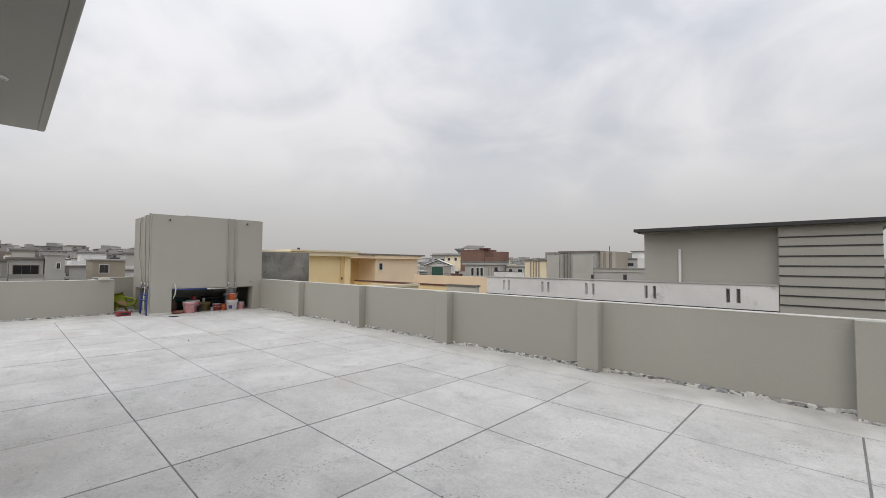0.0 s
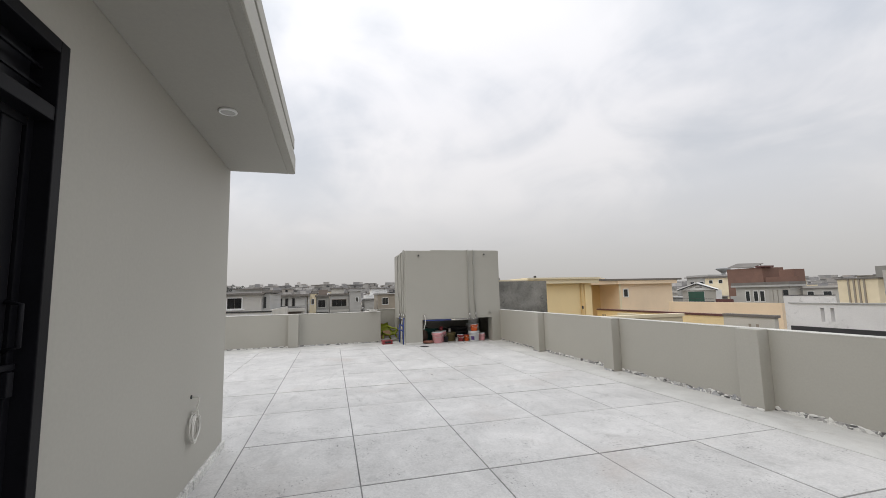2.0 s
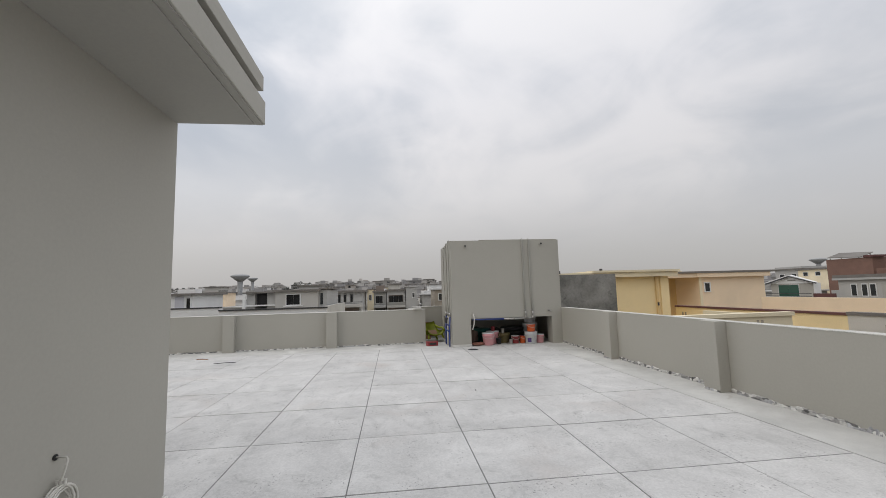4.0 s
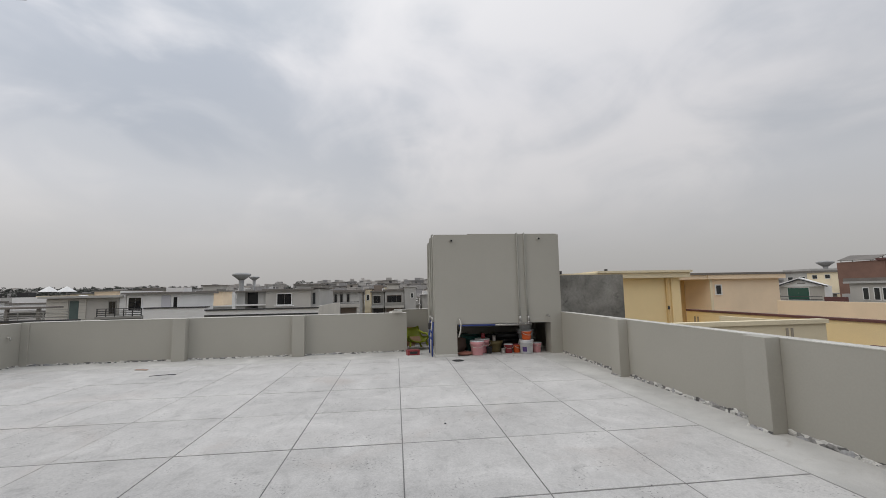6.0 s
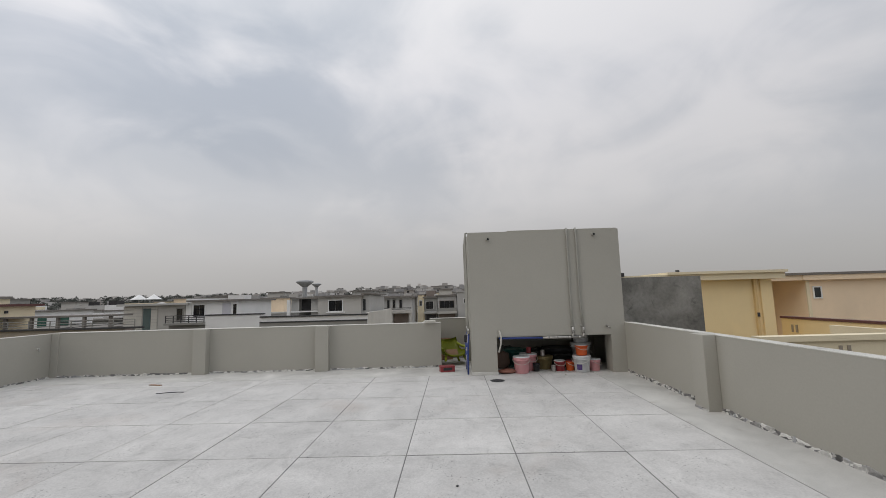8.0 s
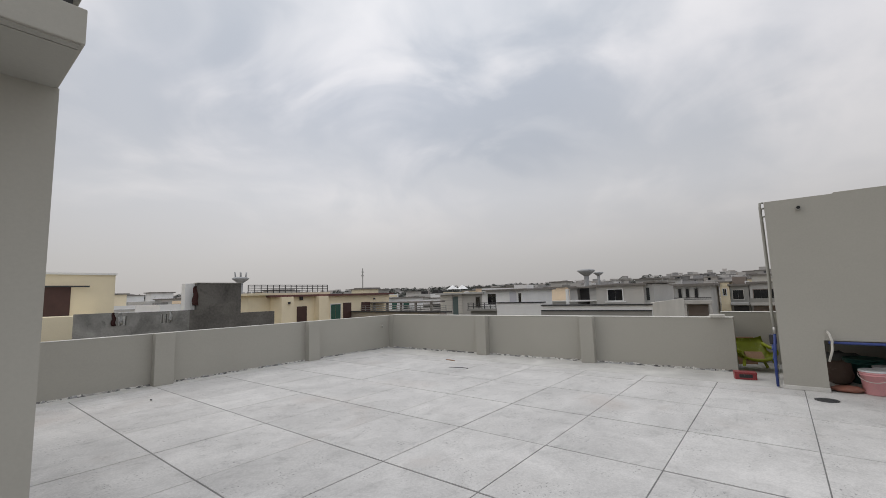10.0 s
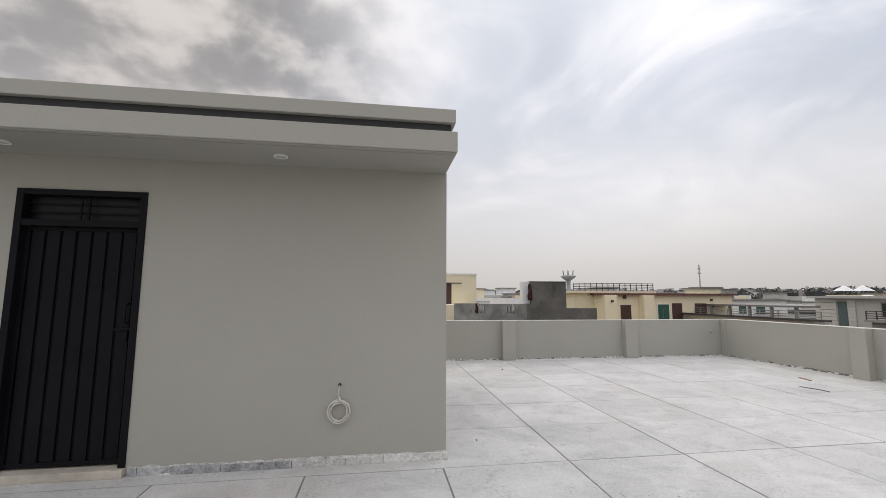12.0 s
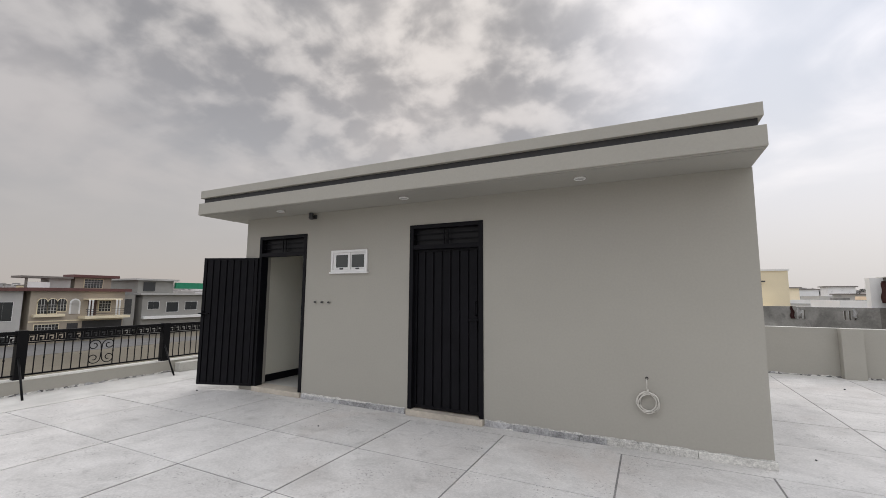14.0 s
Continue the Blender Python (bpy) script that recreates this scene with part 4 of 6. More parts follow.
edge = part("floor_border", boxes((-15.25, 3.25, 5.0 + GAP, NORTH, -0.012, 0.0), (-15.25, 3.25, SOUTH, -5.6 - GAP, -0.012, 0.0), (-15.25, -13.0 - GAP, -5.6, 5.0, -0.012, 0.0), (xcuts[-1] + GAP, 3.25, -5.6, 5.0, -0.012, 0.0), (HOUSE_X1, PX - GAP, -5.0, HOUSE_Y - 0.024, -0.012, 0.0)), SCREED, floor, "cement screed along the walls")

# ---- ground and neighbourhood ----
GROUND = -7.0


def rise(x, y):
    """The land climbs gently away from the terrace."""
    d = math.hypot(x, y)
    t = min(1.0, max(0.0, (d - 90) / 500))
    hill = 7.0 * math.exp(-(((x + 420) / 130) ** 2 + ((y - 10) / 150) ** 2))
    return GROUND + 10.0 * t * t * (3 - 2 * t) + hill


EARTH = surface("dry earth and thin grass", (0.135, 0.118, 0.088), 0.95, 6, 0.25, 0.05, 0.3, 0.5, dirt=(0.10, 0.12, 0.05), dirt_amt=0.7)
bm = bmesh.new()
rings, spokes = [0, 20, 45, 80, 120, 170, 230, 300, 380, 470, 580, 720, 1000, 1600, 2600, 4200], 64
prev = None
for r in rings:
    ring = [bm.verts.new((r * math.cos(2 * math.pi * k / spokes), r * math.sin(2 * math.pi * k / spokes), rise(r * math.cos(2 * math.pi * k / spokes), r * math.sin(2 * math.pi * k / spokes)))) for k in range(spokes)] if r else [bm.verts.new((0, 0, GROUND))]
    if prev:
        for k in range(spokes):
            if len(prev) == 1:
                bm.faces.new((prev[0], ring[k], ring[(k + 1) % spokes]))
            else:
                bm.faces.new((prev[k], ring[k], ring[(k + 1) % spokes], prev[(k + 1) % spokes]))
    prev = ring
for f in bm.faces:
    f.smooth = True
single("ground", bm, EARTH, "dry earth and thin grass between the houses", kind="structure")

BEIGE = surface("dull beige render", (0.37, 0.325, 0.265), 0.8, 20, 0.06, 0.3, 0.12, 0.1)
YELLOW = surface("pale yellow render", (0.90, 0.73, 0.43), 0.8, 30, 0.04, 0.5, 0.08, 0.1)
# ochre of the downpipe; on the recess wall, yellow render darkened for shade
OCHRE = surface("ochre for downpipe and shaded recess", (0.74, 0.54, 0.27), 0.8, 30, 0.04, 0.5, 0.1, 0.1)
PEACH = surface("peach render", (0.88, 0.71, 0.52), 0.8, 30, 0.04, 0.5, 0.08, 0.1)
CREAM = surface("cream render", (0.80, 0.71, 0.52), 0.8, 30, 0.04, 0.5, 0.08, 0.1)
WHITEW = surface("weathered white render", (0.80, 0.79, 0.78), 0.8, 30, 0.05, 0.45, 0.12, 0.1, dirt=(0.36, 0.36, 0.35), dirt_amt=0.75)
CLEANW = surface("white render", (0.80, 0.80, 0.79), 0.8, 30, 0.04, 0.5, 0.07, 0.1)
CEMENT = surface("raw cement plaster", (0.25, 0.245, 0.23), 0.9, 14, 0.12, 1.1, 0.55, 0.3, dirt=(0.09, 0.09, 0.09), dirt_amt=0.8)
GREYW = surface("mid grey render", (0.30, 0.295, 0.275), 0.8, 30, 0.04, 0.5, 0.08, 0.1)
LIGHTG = surface("light grey render", (0.46, 0.455, 0.44), 0.8, 30, 0.04, 0.5, 0.1, 0.1)
BRICKY = surface("brown brick", (0.23, 0.135, 0.105), 0.85, 25, 0.15, 0.6, 0.15, 0.2)
ROOFING = surface("roof slab edge", (0.20, 0.185, 0.17), 0.85, 25, 0.1, 0.6, 0.2, 0.2)
MAROON = surface("maroon tiles", (0.135, 0.06, 0.055), 0.7, 20, 0.15, 1, 0.2, 0.2)
DOORB = surface("brown door", (0.07, 0.035, 0.03), 0.5, 30, 0.1, 2, 0.2)
DARKCEM = surface("soot-stained cement plaster", (0.125, 0.118, 0.108), 0.92, 12, 0.2, 0.9, 0.45, 0.35, dirt=(0.05, 0.048, 0.045), dirt_amt=0.85)
PALEG = surface("off-white render", (0.50, 0.485, 0.455), 0.8, 30, 0.05, 0.5, 0.1, 0.1, dirt=(0.40, 0.39, 0.37), dirt_amt=0.3)
STRIPE = surface("cream grooved cladding", (0.60, 0.58, 0.53), 0.8, 30, 0.05, 0.5, 0.1, 0.1)
STONEW = surface("dull cream stone", (0.46, 0.44, 0.40), 0.8, 30, 0.05, 0.5, 0.1, 0.1)
PALEY = surface("cream yellow render", (0.88, 0.77, 0.56), 0.8, 30, 0.04, 0.5, 0.09, 0.1)
TAN = surface("tan render", (0.40, 0.35, 0.285), 0.8, 20, 0.06, 0.3, 0.12, 0.1)
GREENG = glass("green curtain glass", (0.04, 0.11, 0.085), 0.15)
SHADOWG = glass("far window glass", (0.03, 0.034, 0.036), 0.2)


def on_face(face, box_, u0, u1, z0, z1, deep, proud):
    """A slab lying on one face of a block."""
    x0, x1, y0, y1 = box_
    if face == "+x":
        return (x1 - deep, x1 + proud, u0, u1, z0, z1)
    if face == "-x":
        return (x0 - proud, x0 + deep, u0, u1, z0, z1)
    if face == "+y":
        return (u0, u1, y1 - deep, y1 + proud, z0, z1)
    return (u0, u1, y0 - proud, y0 + deep, z0, z1)


def window(parent, face, fp, u0, u1, z0, z1, glassmat=None, framemat=None, panes=2):
    f = 0.06
    fr = part("window", boxes(on_face(face, fp, u0, u1, z0, z0 + f, 0.02, 0.05), on_face(face, fp, u0, u1, z1 - f, z1, 0.02, 0.05), on_face(face, fp, u0, u0 + f, z0 + f, z1 - f, 0.02, 0.05), on_face(face, fp, u1 - f, u1, z0 + f, z1 - f, 0.02, 0.05)), framemat or CLEANW, parent)
    w = (u1 - u0 - 2 * f) / panes
    for k in range(panes):
        part("pane", boxes(on_face(face, fp, u0 + f + w * k + 0.02 * (k > 0), u0 + f + w * (k + 1), z0 + f, z1 - f, 0.01, 0.02)), glassmat or SHADOWG, fr)
    return fr


def house(label, x0, x1, y0, y1, top, wallmat, slab_mat=None, over=0.35, thick=0.18, parapet=0.0, wins=(), doors=(), group="", base=None, extra=()):
    """A flat-roofed house: walls, roof slab or parapet, windows and doors on its faces."""
    base = GROUND - 0.5 if base is None else base
    h = thing("house", label, "house", ((x0 + x1) / 2, (y0 + y1) / 2, base), group=group)
    inv = Matrix.Translation((-(x0 + x1) / 2, -(y0 + y1) / 2, -base))

    def add(name, rows, mat, parent=h, lab="", bevel=0.0):
        bm = boxes(*rows, bevel=bevel)
        if parent is h:
            bm.transform(inv)
        return part(name, bm, mat, parent, lab)

    fp = (x0, x1, y0, y1)
    add("wall", [(x0, x1, y0, y1, base, top)], wallmat)
    if slab_mat:
        add("roof", [(x0 - over, x1 + over, y0 - over, y1 + over, top, top + thick)], slab_mat)
        top += thick
    if parapet:
        t = 0.15
        add("parapet", [(x0, x1, y0, y0 + t, top, top + parapet), (x0, x1, y1 - t, y1, top, top + parapet), (x0, x0 + t, y0 + t, y1 - t, top, top + parapet), (x1 - t, x1, y0 + t, y1 - t, top, top + parapet)], wallmat)
    for face, u0, u1, z0, z1, *rest in wins:
        f = window(h, face, fp, u0, u1, z0, z1, *rest)
        f.matrix_basis = inv.copy()
    for face, u0, u1, z0, z1, mat in doors:
        add("door", [on_face(face, fp, u0, u1, z0, z1, 0.02, 0.03)], mat)
    for name, mat, rows in extra:
        for row in rows:
            add(name, [row], mat)
    return h


# north: slotted white parapet and the grey rooms behind it
nb = thing("house", "neighbouring house with a weathered white slotted parapet and grey rooftop rooms", "house", (-5, 17, GROUND))
off = Matrix.Translation((5, -17, -GROUND))


def nbpart(name, rows, mat, lab="", bevel=0.0):
    bm = boxes(*rows, bevel=bevel)
    bm.transform(off)
    return part(name, bm, mat, nb, lab)


nbpart("wall", [(-11.48, 4.5, 15.06, 27.0, GROUND - 0.3, -0.02)], GREYW)
wx = [-11.48]
pairs = [-10.62, -8.75, -6.93, -4.85, -2.56]
for a in pairs:
    wx += [a, a + 0.10, a + 0.26, a + 0.36]
wx.append(-1.32)
rows = []
for k in range(0, len(wx), 2):
    rows.append((wx[k], wx[k + 1], 15.0, 15.16, 0.30, 0.72))
rows += [(-11.48, -1.32, 15.0, 15.16, 0.14, 0.30), (-11.48, -1.32, 15.0, 15.16, 0.72, 0.84)]
nbpart("parapet", rows, WHITEW, "weathered white slotted parapet")
nbpart("coping", [(-11.5, -1.32, 14.97, 15.19, 0.84, 0.875)], LIGHTG)
nbpart("slot_backing", [(-11.3, -1.4, 15.45, 15.5, 0.0, 0.75)], CEMENT)
nbpart("dark_band", [(-11.5, -1.3, 14.98, 15.1, -0.06, 0.138)], GROOVE)
NEIGHBOUR = surface("neighbour taupe render", (0.44, 0.43, 0.39), 0.7, 30, 0.04, 0.5, 0.06, 0.1)
nbpart("room", [(-4.93, -1.30, 15.3, 21.0, 0.0, 2.46)], NEIGHBOUR)
nbpart("grooved_wall", [(-1.30, 0.70, 14.96, 21.0, GROUND, 2.46)], NEIGHBOUR)
for z in (2.19, 1.94, 1.67, 1.40, 1.13, 0.85, 0.59, 0.33):
    nbpart("groove", [(-1.30, 0.705, 14.94, 14.965, z - 0.018, z + 0.018)], GROOVE)
nbpart("roof", [(-5.08, 0.90, 14.7, 21.3, 2.50, 2.60)], GROOVE, "dark roof edge")
nbpart("roof_lip", [(-5.0, 0.8, 14.85, 21.2, 2.46, 2.50)], GREYW)
nbpart("downpipe", [(-3.86, -3.79, 15.20, 15.29, 0.8, 1.93)], CLEANW, "white downpipe")
nbpart("side_step", [(0.70, 4.5, 15.3, 20.0, -0.5, 0.05)], LIGHTG)

# yellow and peach houses north-west
house("pale yellow house with a roof slab and raw cement side wall", -24.0, -19.0, 6.0, 12.85, 1.76, YELLOW, CREAM, 0.3, 0.20, extra=[("cement_wall", CEMENT, [(-16.2, -15.85, 5.2, 8.78, GROUND, 1.81)]), ("fascia", CREAM, [(-23.9, -18.62, 9.4, 13.2, 1.96, 2.04)]), ("downpipe", OCHRE, [(-19.0, -18.92, 12.28, 12.36, -1.0, 1.76)]), ("corner_strip", YELLOW, [(-19.0, -18.94, 12.5, 12.87, -1.0, 1.76)]), ("bracket", GROOVE, [(-18.95, -18.88, 12.29, 12.35, 0.55, 0.68)]), ("dark_cap", GROOVE, [(-18.75, -18.60, 7.0, 8.0, 1.94, 2.06)]), ("roof_pipe", GROOVE, [(-21.0, -20.9, 10.9, 11.0, 2.0, 2.22)])])
# the recess between the houses has its shade put into the ochre wall
house("peach house with a brown-edged roof and one small window", -34, -27.0, 20.62, 25.25, 1.82, PEACH, PEACH, 0.25, 0.26, wins=[("+x", 20.95, 21.4, 0.87, 1.50, None, CLEANW, 1)], extra=[("roof_edge", ROOFING, [(-34.2, -26.7, 18.3, 25.9, 2.08, 2.20)]), ("recess_roof", PEACH, [(-34.0, -26.8, 16.0, 20.37, 1.82, 2.08)]), ("recess_wall", OCHRE, [(-33, -29.2, 15.0, 20.62, GROUND, 1.82)]), ("corner_strip", CREAM, [(-27.0, -26.94, 20.62, 20.78, GROUND, 1.82)]), ("roof_room", PALEY, [(-33.0, -29.0, 17.0, 21.0, 2.2, 2.34)])])
terr = thing("terrace_wall", "cream slotted terrace walls of the yellow house", "wall", (-14, 11, GROUND))
off2 = Matrix.Translation((14, -11, -GROUND))
for name, rows, mat in (
    ("wall", [(-20.2, -13.0, 14.0, 14.15, GROUND, 0.40)], YELLOW),
    ("wall", [(-13.0, -11.25, 14.0, 14.15, GROUND, 0.42)], STRIPE),
    ("coping", [(-13.0, -11.2, 13.96, 14.19, 0.42, 0.50)], ROOFING),
    ("coping", [(-20.2, -13.0, 13.96, 14.19, 0.40, 0.47)], MAROON),
    ("wall", [(-13.15, -13.0, 8.1, 12.26, GROUND, 0.46)], CREAM),
    ("coping", [(-13.2, -12.95, 8.05, 12.30, 0.46, 0.56)], CREAM),
    ("return_wall", [(-16.2, -13.2, 12.14, 12.26, GROUND, 0.46)], CREAM),
    ("lower_band", [(-13.0, -11.3, 13.4, 13.5, GROUND, -0.1)], MAROON),
    ("far_wall", [(-24.6, -17.3, 22.6, 22.8, GROUND, 0.56)], PEACH),
):
    bm = boxes(*rows)
    bm.transform(off2)
    part(name, bm, mat, terr)
# slots are darker beige strips on the wall, their inner shade painted
for y in (9.46, 9.61, 11.17, 11.30):
    bm = boxes((-13.005, -12.985, y, y + 0.06, 0.11, 0.37))
    bm.transform(off2)
    part("slot", bm, BEIGE, terr)
# likewise here: uncut wall, with shaded slots put on as beige strips
for x in (-19.78, -19.60, -17.79, -17.58, -12.1, -11.85):
    bm = boxes((x, x + 0.08, 13.985, 14.01, -0.05, 0.2))
    bm.transform(off2)
    part("slot", bm, BEIGE, terr)

# houses further north
gable = house("white rooftop room with a small gable roof and green glazed doors", -62.3, -55.6, 61.0, 62.1, 1.15, STONEW, None, wins=[("-y", -61.1, -57.7, -0.9, 0.97, GREENG, CLEANW, 2)], extra=[("side_wall", CLEANW, [(-55.6, -55.5, 61.0, 62.1, GROUND, 1.15)]), ("deck_wall", MAROON, [(-55.4, -52.6, 60.6, 61.0, -1.6, -0.35)])])
bm = bmesh.new()
v = [bm.verts.new(p) for y in (60.5, 61.0) for p in ((-63.0, y, 1.32), (-54.9, y, 1.25), (-58.7, y, 2.42), (-63.0, y, 1.18), (-54.9, y, 1.11), (-58.7, y, 2.28))]
for q in ((0, 2, 8, 6), (2, 1, 7, 8), (3, 9, 11, 5), (5, 11, 10, 4), (0, 3, 5, 2), (2, 5, 4, 1), (6, 8, 11, 9), (8, 7, 10, 11), (0, 6, 9, 3), (1, 4, 10, 7)):
    bm.faces.new([v[k] for k in q])
bm.transform(Matrix.Translation((58.95, -61.55, -(GROUND - 0.5))))
part("gable_roof", bm, CLEANW, gable, "white gabled roof")
bm = bmesh.new()
v = [bm.verts.new((x, y, z - GROUND + 0.5)) for y in (-0.72, -0.6) for x, z in ((-3.35, 1.1), (3.35, 1.1), (0.25, 2.24))]
for q in ((0, 1, 2), (3, 5, 4), (0, 3, 4, 1), (1, 4, 5, 2), (2, 5, 3, 0)):
    bm.faces.new([v[k] for k in q])
part("gable_wall", bm, CLEANW, gable, "white gable wall")
part("gable_vent", boxes((-0.3, 0.9, -0.78, -0.70, 1.5 - GROUND + 0.5, 1.66 - GROUND + 0.5)), GREYW, gable)
for side in (-1, 1):
    bm = tube([(0.25 + side * 4.0, -1.1, 1.1 - GROUND + 0.5), (0.25, -1.1, 2.2 - GROUND + 0.5)], 0.09, 6)
    part("barge_board", bm, GROOVE, gable, "dark board under the gable edge")
for z in (-0.75, -0.35):
    part("balcony_rail", boxes((-4.3, 4.2, -2.0, -1.93, z - GROUND + 0.5, z + 0.08 - GROUND + 0.5)), GROOVE, gable)
house(
    "brown brick house with a solar panel roof and pale front", -66.2, -59.2, 76.0, 81.0, 4.95, BRICKY, None,
    extra=[
        ("front_wall", PALEG, [(-60.5, -51.3, 71.0, 74.0, GROUND, 1.42)]),
        ("front_slab", LIGHTG, [(-61.0, -51.0, 70.5, 74.2, 1.42, 1.72)]),
        ("slab_edge", ROOFING, [(-61.0, -51.0, 70.6, 74.2, 1.72, 2.2)]),
        ("side_wing", LIGHTG, [(-63.4, -60.5, 73.0, 76.0, GROUND, -0.2)]),
        ("front_door", SHADOWG, [(-52.3, -51.6, 70.9, 71.0, -1.1, 0.85)]),
        ("front_panel", STONEW, [(-54.6 + 0.75 * k, -53.95 + 0.75 * k, 70.88, 71.0, -1.2, 0.9) for k in range(3)]),
        ("brick_wall", BRICKY, [(-58.8, -53.4, 76.0, 76.3, GROUND, 3.1)]),
        ("brick_room", BRICKY, [(-56.7, -54.3, 76.5, 79.0, 2.0, 4.35)]),
        ("brick_ledge", MAROON, [(-60.2, -58.6, 75.7, 78.0, 4.95, 5.25)]),
        ("front_pane", SHADOWG, [(a, a + 0.62, 70.88, 70.94, -0.95, 0.70) for a in (-58.6, -57.15, -56.05)]),
        ("front_frame", CLEANW, [(a - 0.14, a + 0.76, 70.93, 71.0, -1.1, 0.85) for a in (-58.6, -57.15, -56.05)]),
    ],
)
panel = thing("solar_panel", "dark tilted solar panel on the brick house roof", "solar panel", (-63.2, 77.0, 4.95))
bm = boxes((-2.6, 2.6, -1.3, 1.3, 0.0, 0.10), bevel=0.02)
bm.transform(pose(0, 0, 0.55, 18, 3, 0))
part("panel", bm, ROOFING, panel, "grey blue solar glass")
for x in (-2.2, 2.2):
    for y, z in ((-1.1, 0.22), (1.1, 0.9)):
        part("leg", boxes((x - 0.05, x + 0.05, y - 0.05, y + 0.05, 0.0, z)), GREYW, panel)
house("pale flat house with a low terrace wall and two windows", -50.8, -45.4, 73.0, 80.0, 0.95, PALEG, ROOFING, 0.2, 0.16, 0.3, wins=[("-y", -50.2, -49.2, -0.9, 0.6), ("-y", -48.0, -46.8, -0.9, 0.6)], extra=[("terrace_wall", WHITEW, [(-51.0, -44.0, 69.0, 69.2, GROUND, 0.0)]), ("terrace_coping", GROOVE, [(-51.0, -44.0, 68.95, 69.25, 0.0, 0.1)])])
house("yellow rendered house block behind the gabled room", -77.0, -71.3, 82.0, 88.0, 3.6, PALEY, ROOFING, 0.35, 0.2, 0.0, wins=[("-y", -76.0, -75.0, 2.4, 3.2), ("-y", -73.6, -72.6, 2.4, 3.2)])
house("grey house with a roof room behind the gabled room", -84.0, -78.0, 84.0, 90.0, 3.9, LIGHTG, ROOFING, 0.35, 0.2, 0.4, wins=[("-y", -83.0, -81.8, 1.6, 3.0), ("-y", -80.4, -79.2, 1.6, 3.0)])
house("cream and grey house with a covered roof terrace", -52.5, -46.0, 96.0, 103.0, 2.6, PALEG, MAROON, 0.4, 0.25, 0.5, wins=[("-y", -51.5, -50.0, 1.0, 2.2), ("-y", -48.5, -47.0, 1.0, 2.2)])
house(
    "grey flat-roofed house with ribbed concrete front and stained side", -22.5, -18.4, 42.6, 47.5, 2.72, LIGHTG, ROOFING, 0.12, 0.22,
    extra=[
        ("left_block", PALEG, [(-23.95, -22.5, 42.4, 46.0, GROUND, 2.5)]),
        ("front_block", PALEG, [(-20.6, -18.4, 41.9, 42.6, GROUND, 2.40)]),
        ("rib", GREYW, [(x, x + 0.12, 42.4, 42.6, GROUND, 2.65) for x in (-22.05, -21.7, -21.35)]),
        ("stained_wall", BEIGE, [(-18.4, -16.75, 43.4, 47.0, GROUND, 2.85)]),
        ("side_rib", STONEW, [(x, x + 0.3, 43.25, 43.4, 1.1, 2.85) for x in (-18.2, -17.6, -17.0)]),
        ("low_block", LIGHTG, [(-18.4, -13.0, 42.0, 46.0, GROUND, 1.08)]),
        ("low_coping", GREYW, [(-18.4, -13.0, 41.9, 42.1, 1.08, 1.16)]),
        ("low_band", STONEW, [(-18.4, -13.0, 41.92, 42.0, 0.74, 0.82)]),
        # solid dark plates on the wall for the unlit openings
        ("low_opening", GROOVE, [(-18.6, -18.38, 41.85, 41.95, 0.05, 0.45), (-15.4, -15.08, 41.95, 42.0, 0.02, 0.52)]),
        ("aerial_pole", ROOFING, [(-17.17, -17.1, 43.0, 43.07, 1.1, 3.4)]),
    ],
)
house("pale yellow house with dark vertical pilasters", -34.85, -31.3, 55.0, 58.0, 2.0, PALEY, ROOFING, 0.15, 0.14, 0.0, extra=[("rib", BEIGE, [(x, x + 0.16, 54.9, 55.0, GROUND, 2.0) for x in (-33.9, -33.4, -32.95, -32.5)]), ("roof_block", GREYW, [(-31.7, -30.1, 55.6, 57.6, 2.14, 3.3)])])
house(
    "white and grey house with a green window and slit window", -21.4, -18.0, 54.0, 57.0, 2.18, LIGHTG, ROOFING, 0.12, 0.14, wins=[("-y", -20.99, -20.6, 1.0, 2.12, GREENG, CLEANW, 1)],
    extra=[("slit_window", SHADOWG, [(-19.98, -18.56, 53.94, 54.0, 1.38, 1.73)]), ("white_wing", CLEANW, [(-18.0, -16.6, 53.8, 57.0, GROUND, 2.35)]), ("upper_room", GREYW, [(-20.05, -19.05, 55.0, 57.0, 2.3, 3.0)]), ("upper_wing", CLEANW, [(-19.05, -16.6, 55.0, 57.0, 2.3, 3.15)]), ("upper_slab", ROOFING, [(-19.2, -16.4, 54.8, 57.2, 3.15, 3.27)])],
)

# houses to the west
GREENDOOR = surface("grey green door", (0.10, 0.14, 0.135), 0.6)
LILAC = surface("pale lilac render", (0.56, 0.56, 0.60), 0.8, 30, 0.04, 0.5, 0.08, 0.1)
MUD = surface("brown stained render", (0.24, 0.20, 0.175), 0.85, 20, 0.08, 0.4, 0.2, 0.1)


def bars(x, y0, y1, zs, t=0.05):
    return [(x, x + t, y0, y1, z, z + t) for z in zs]


def uprights(x, y0, y1, z0, z1, n, t=0.05):
    return [(x, x + t, y0 + (y1 - y0 - t) * k / (n - 1), y0 + (y1 - y0 - t) * k / (n - 1) + t, z0, z1) for k in range(n)]


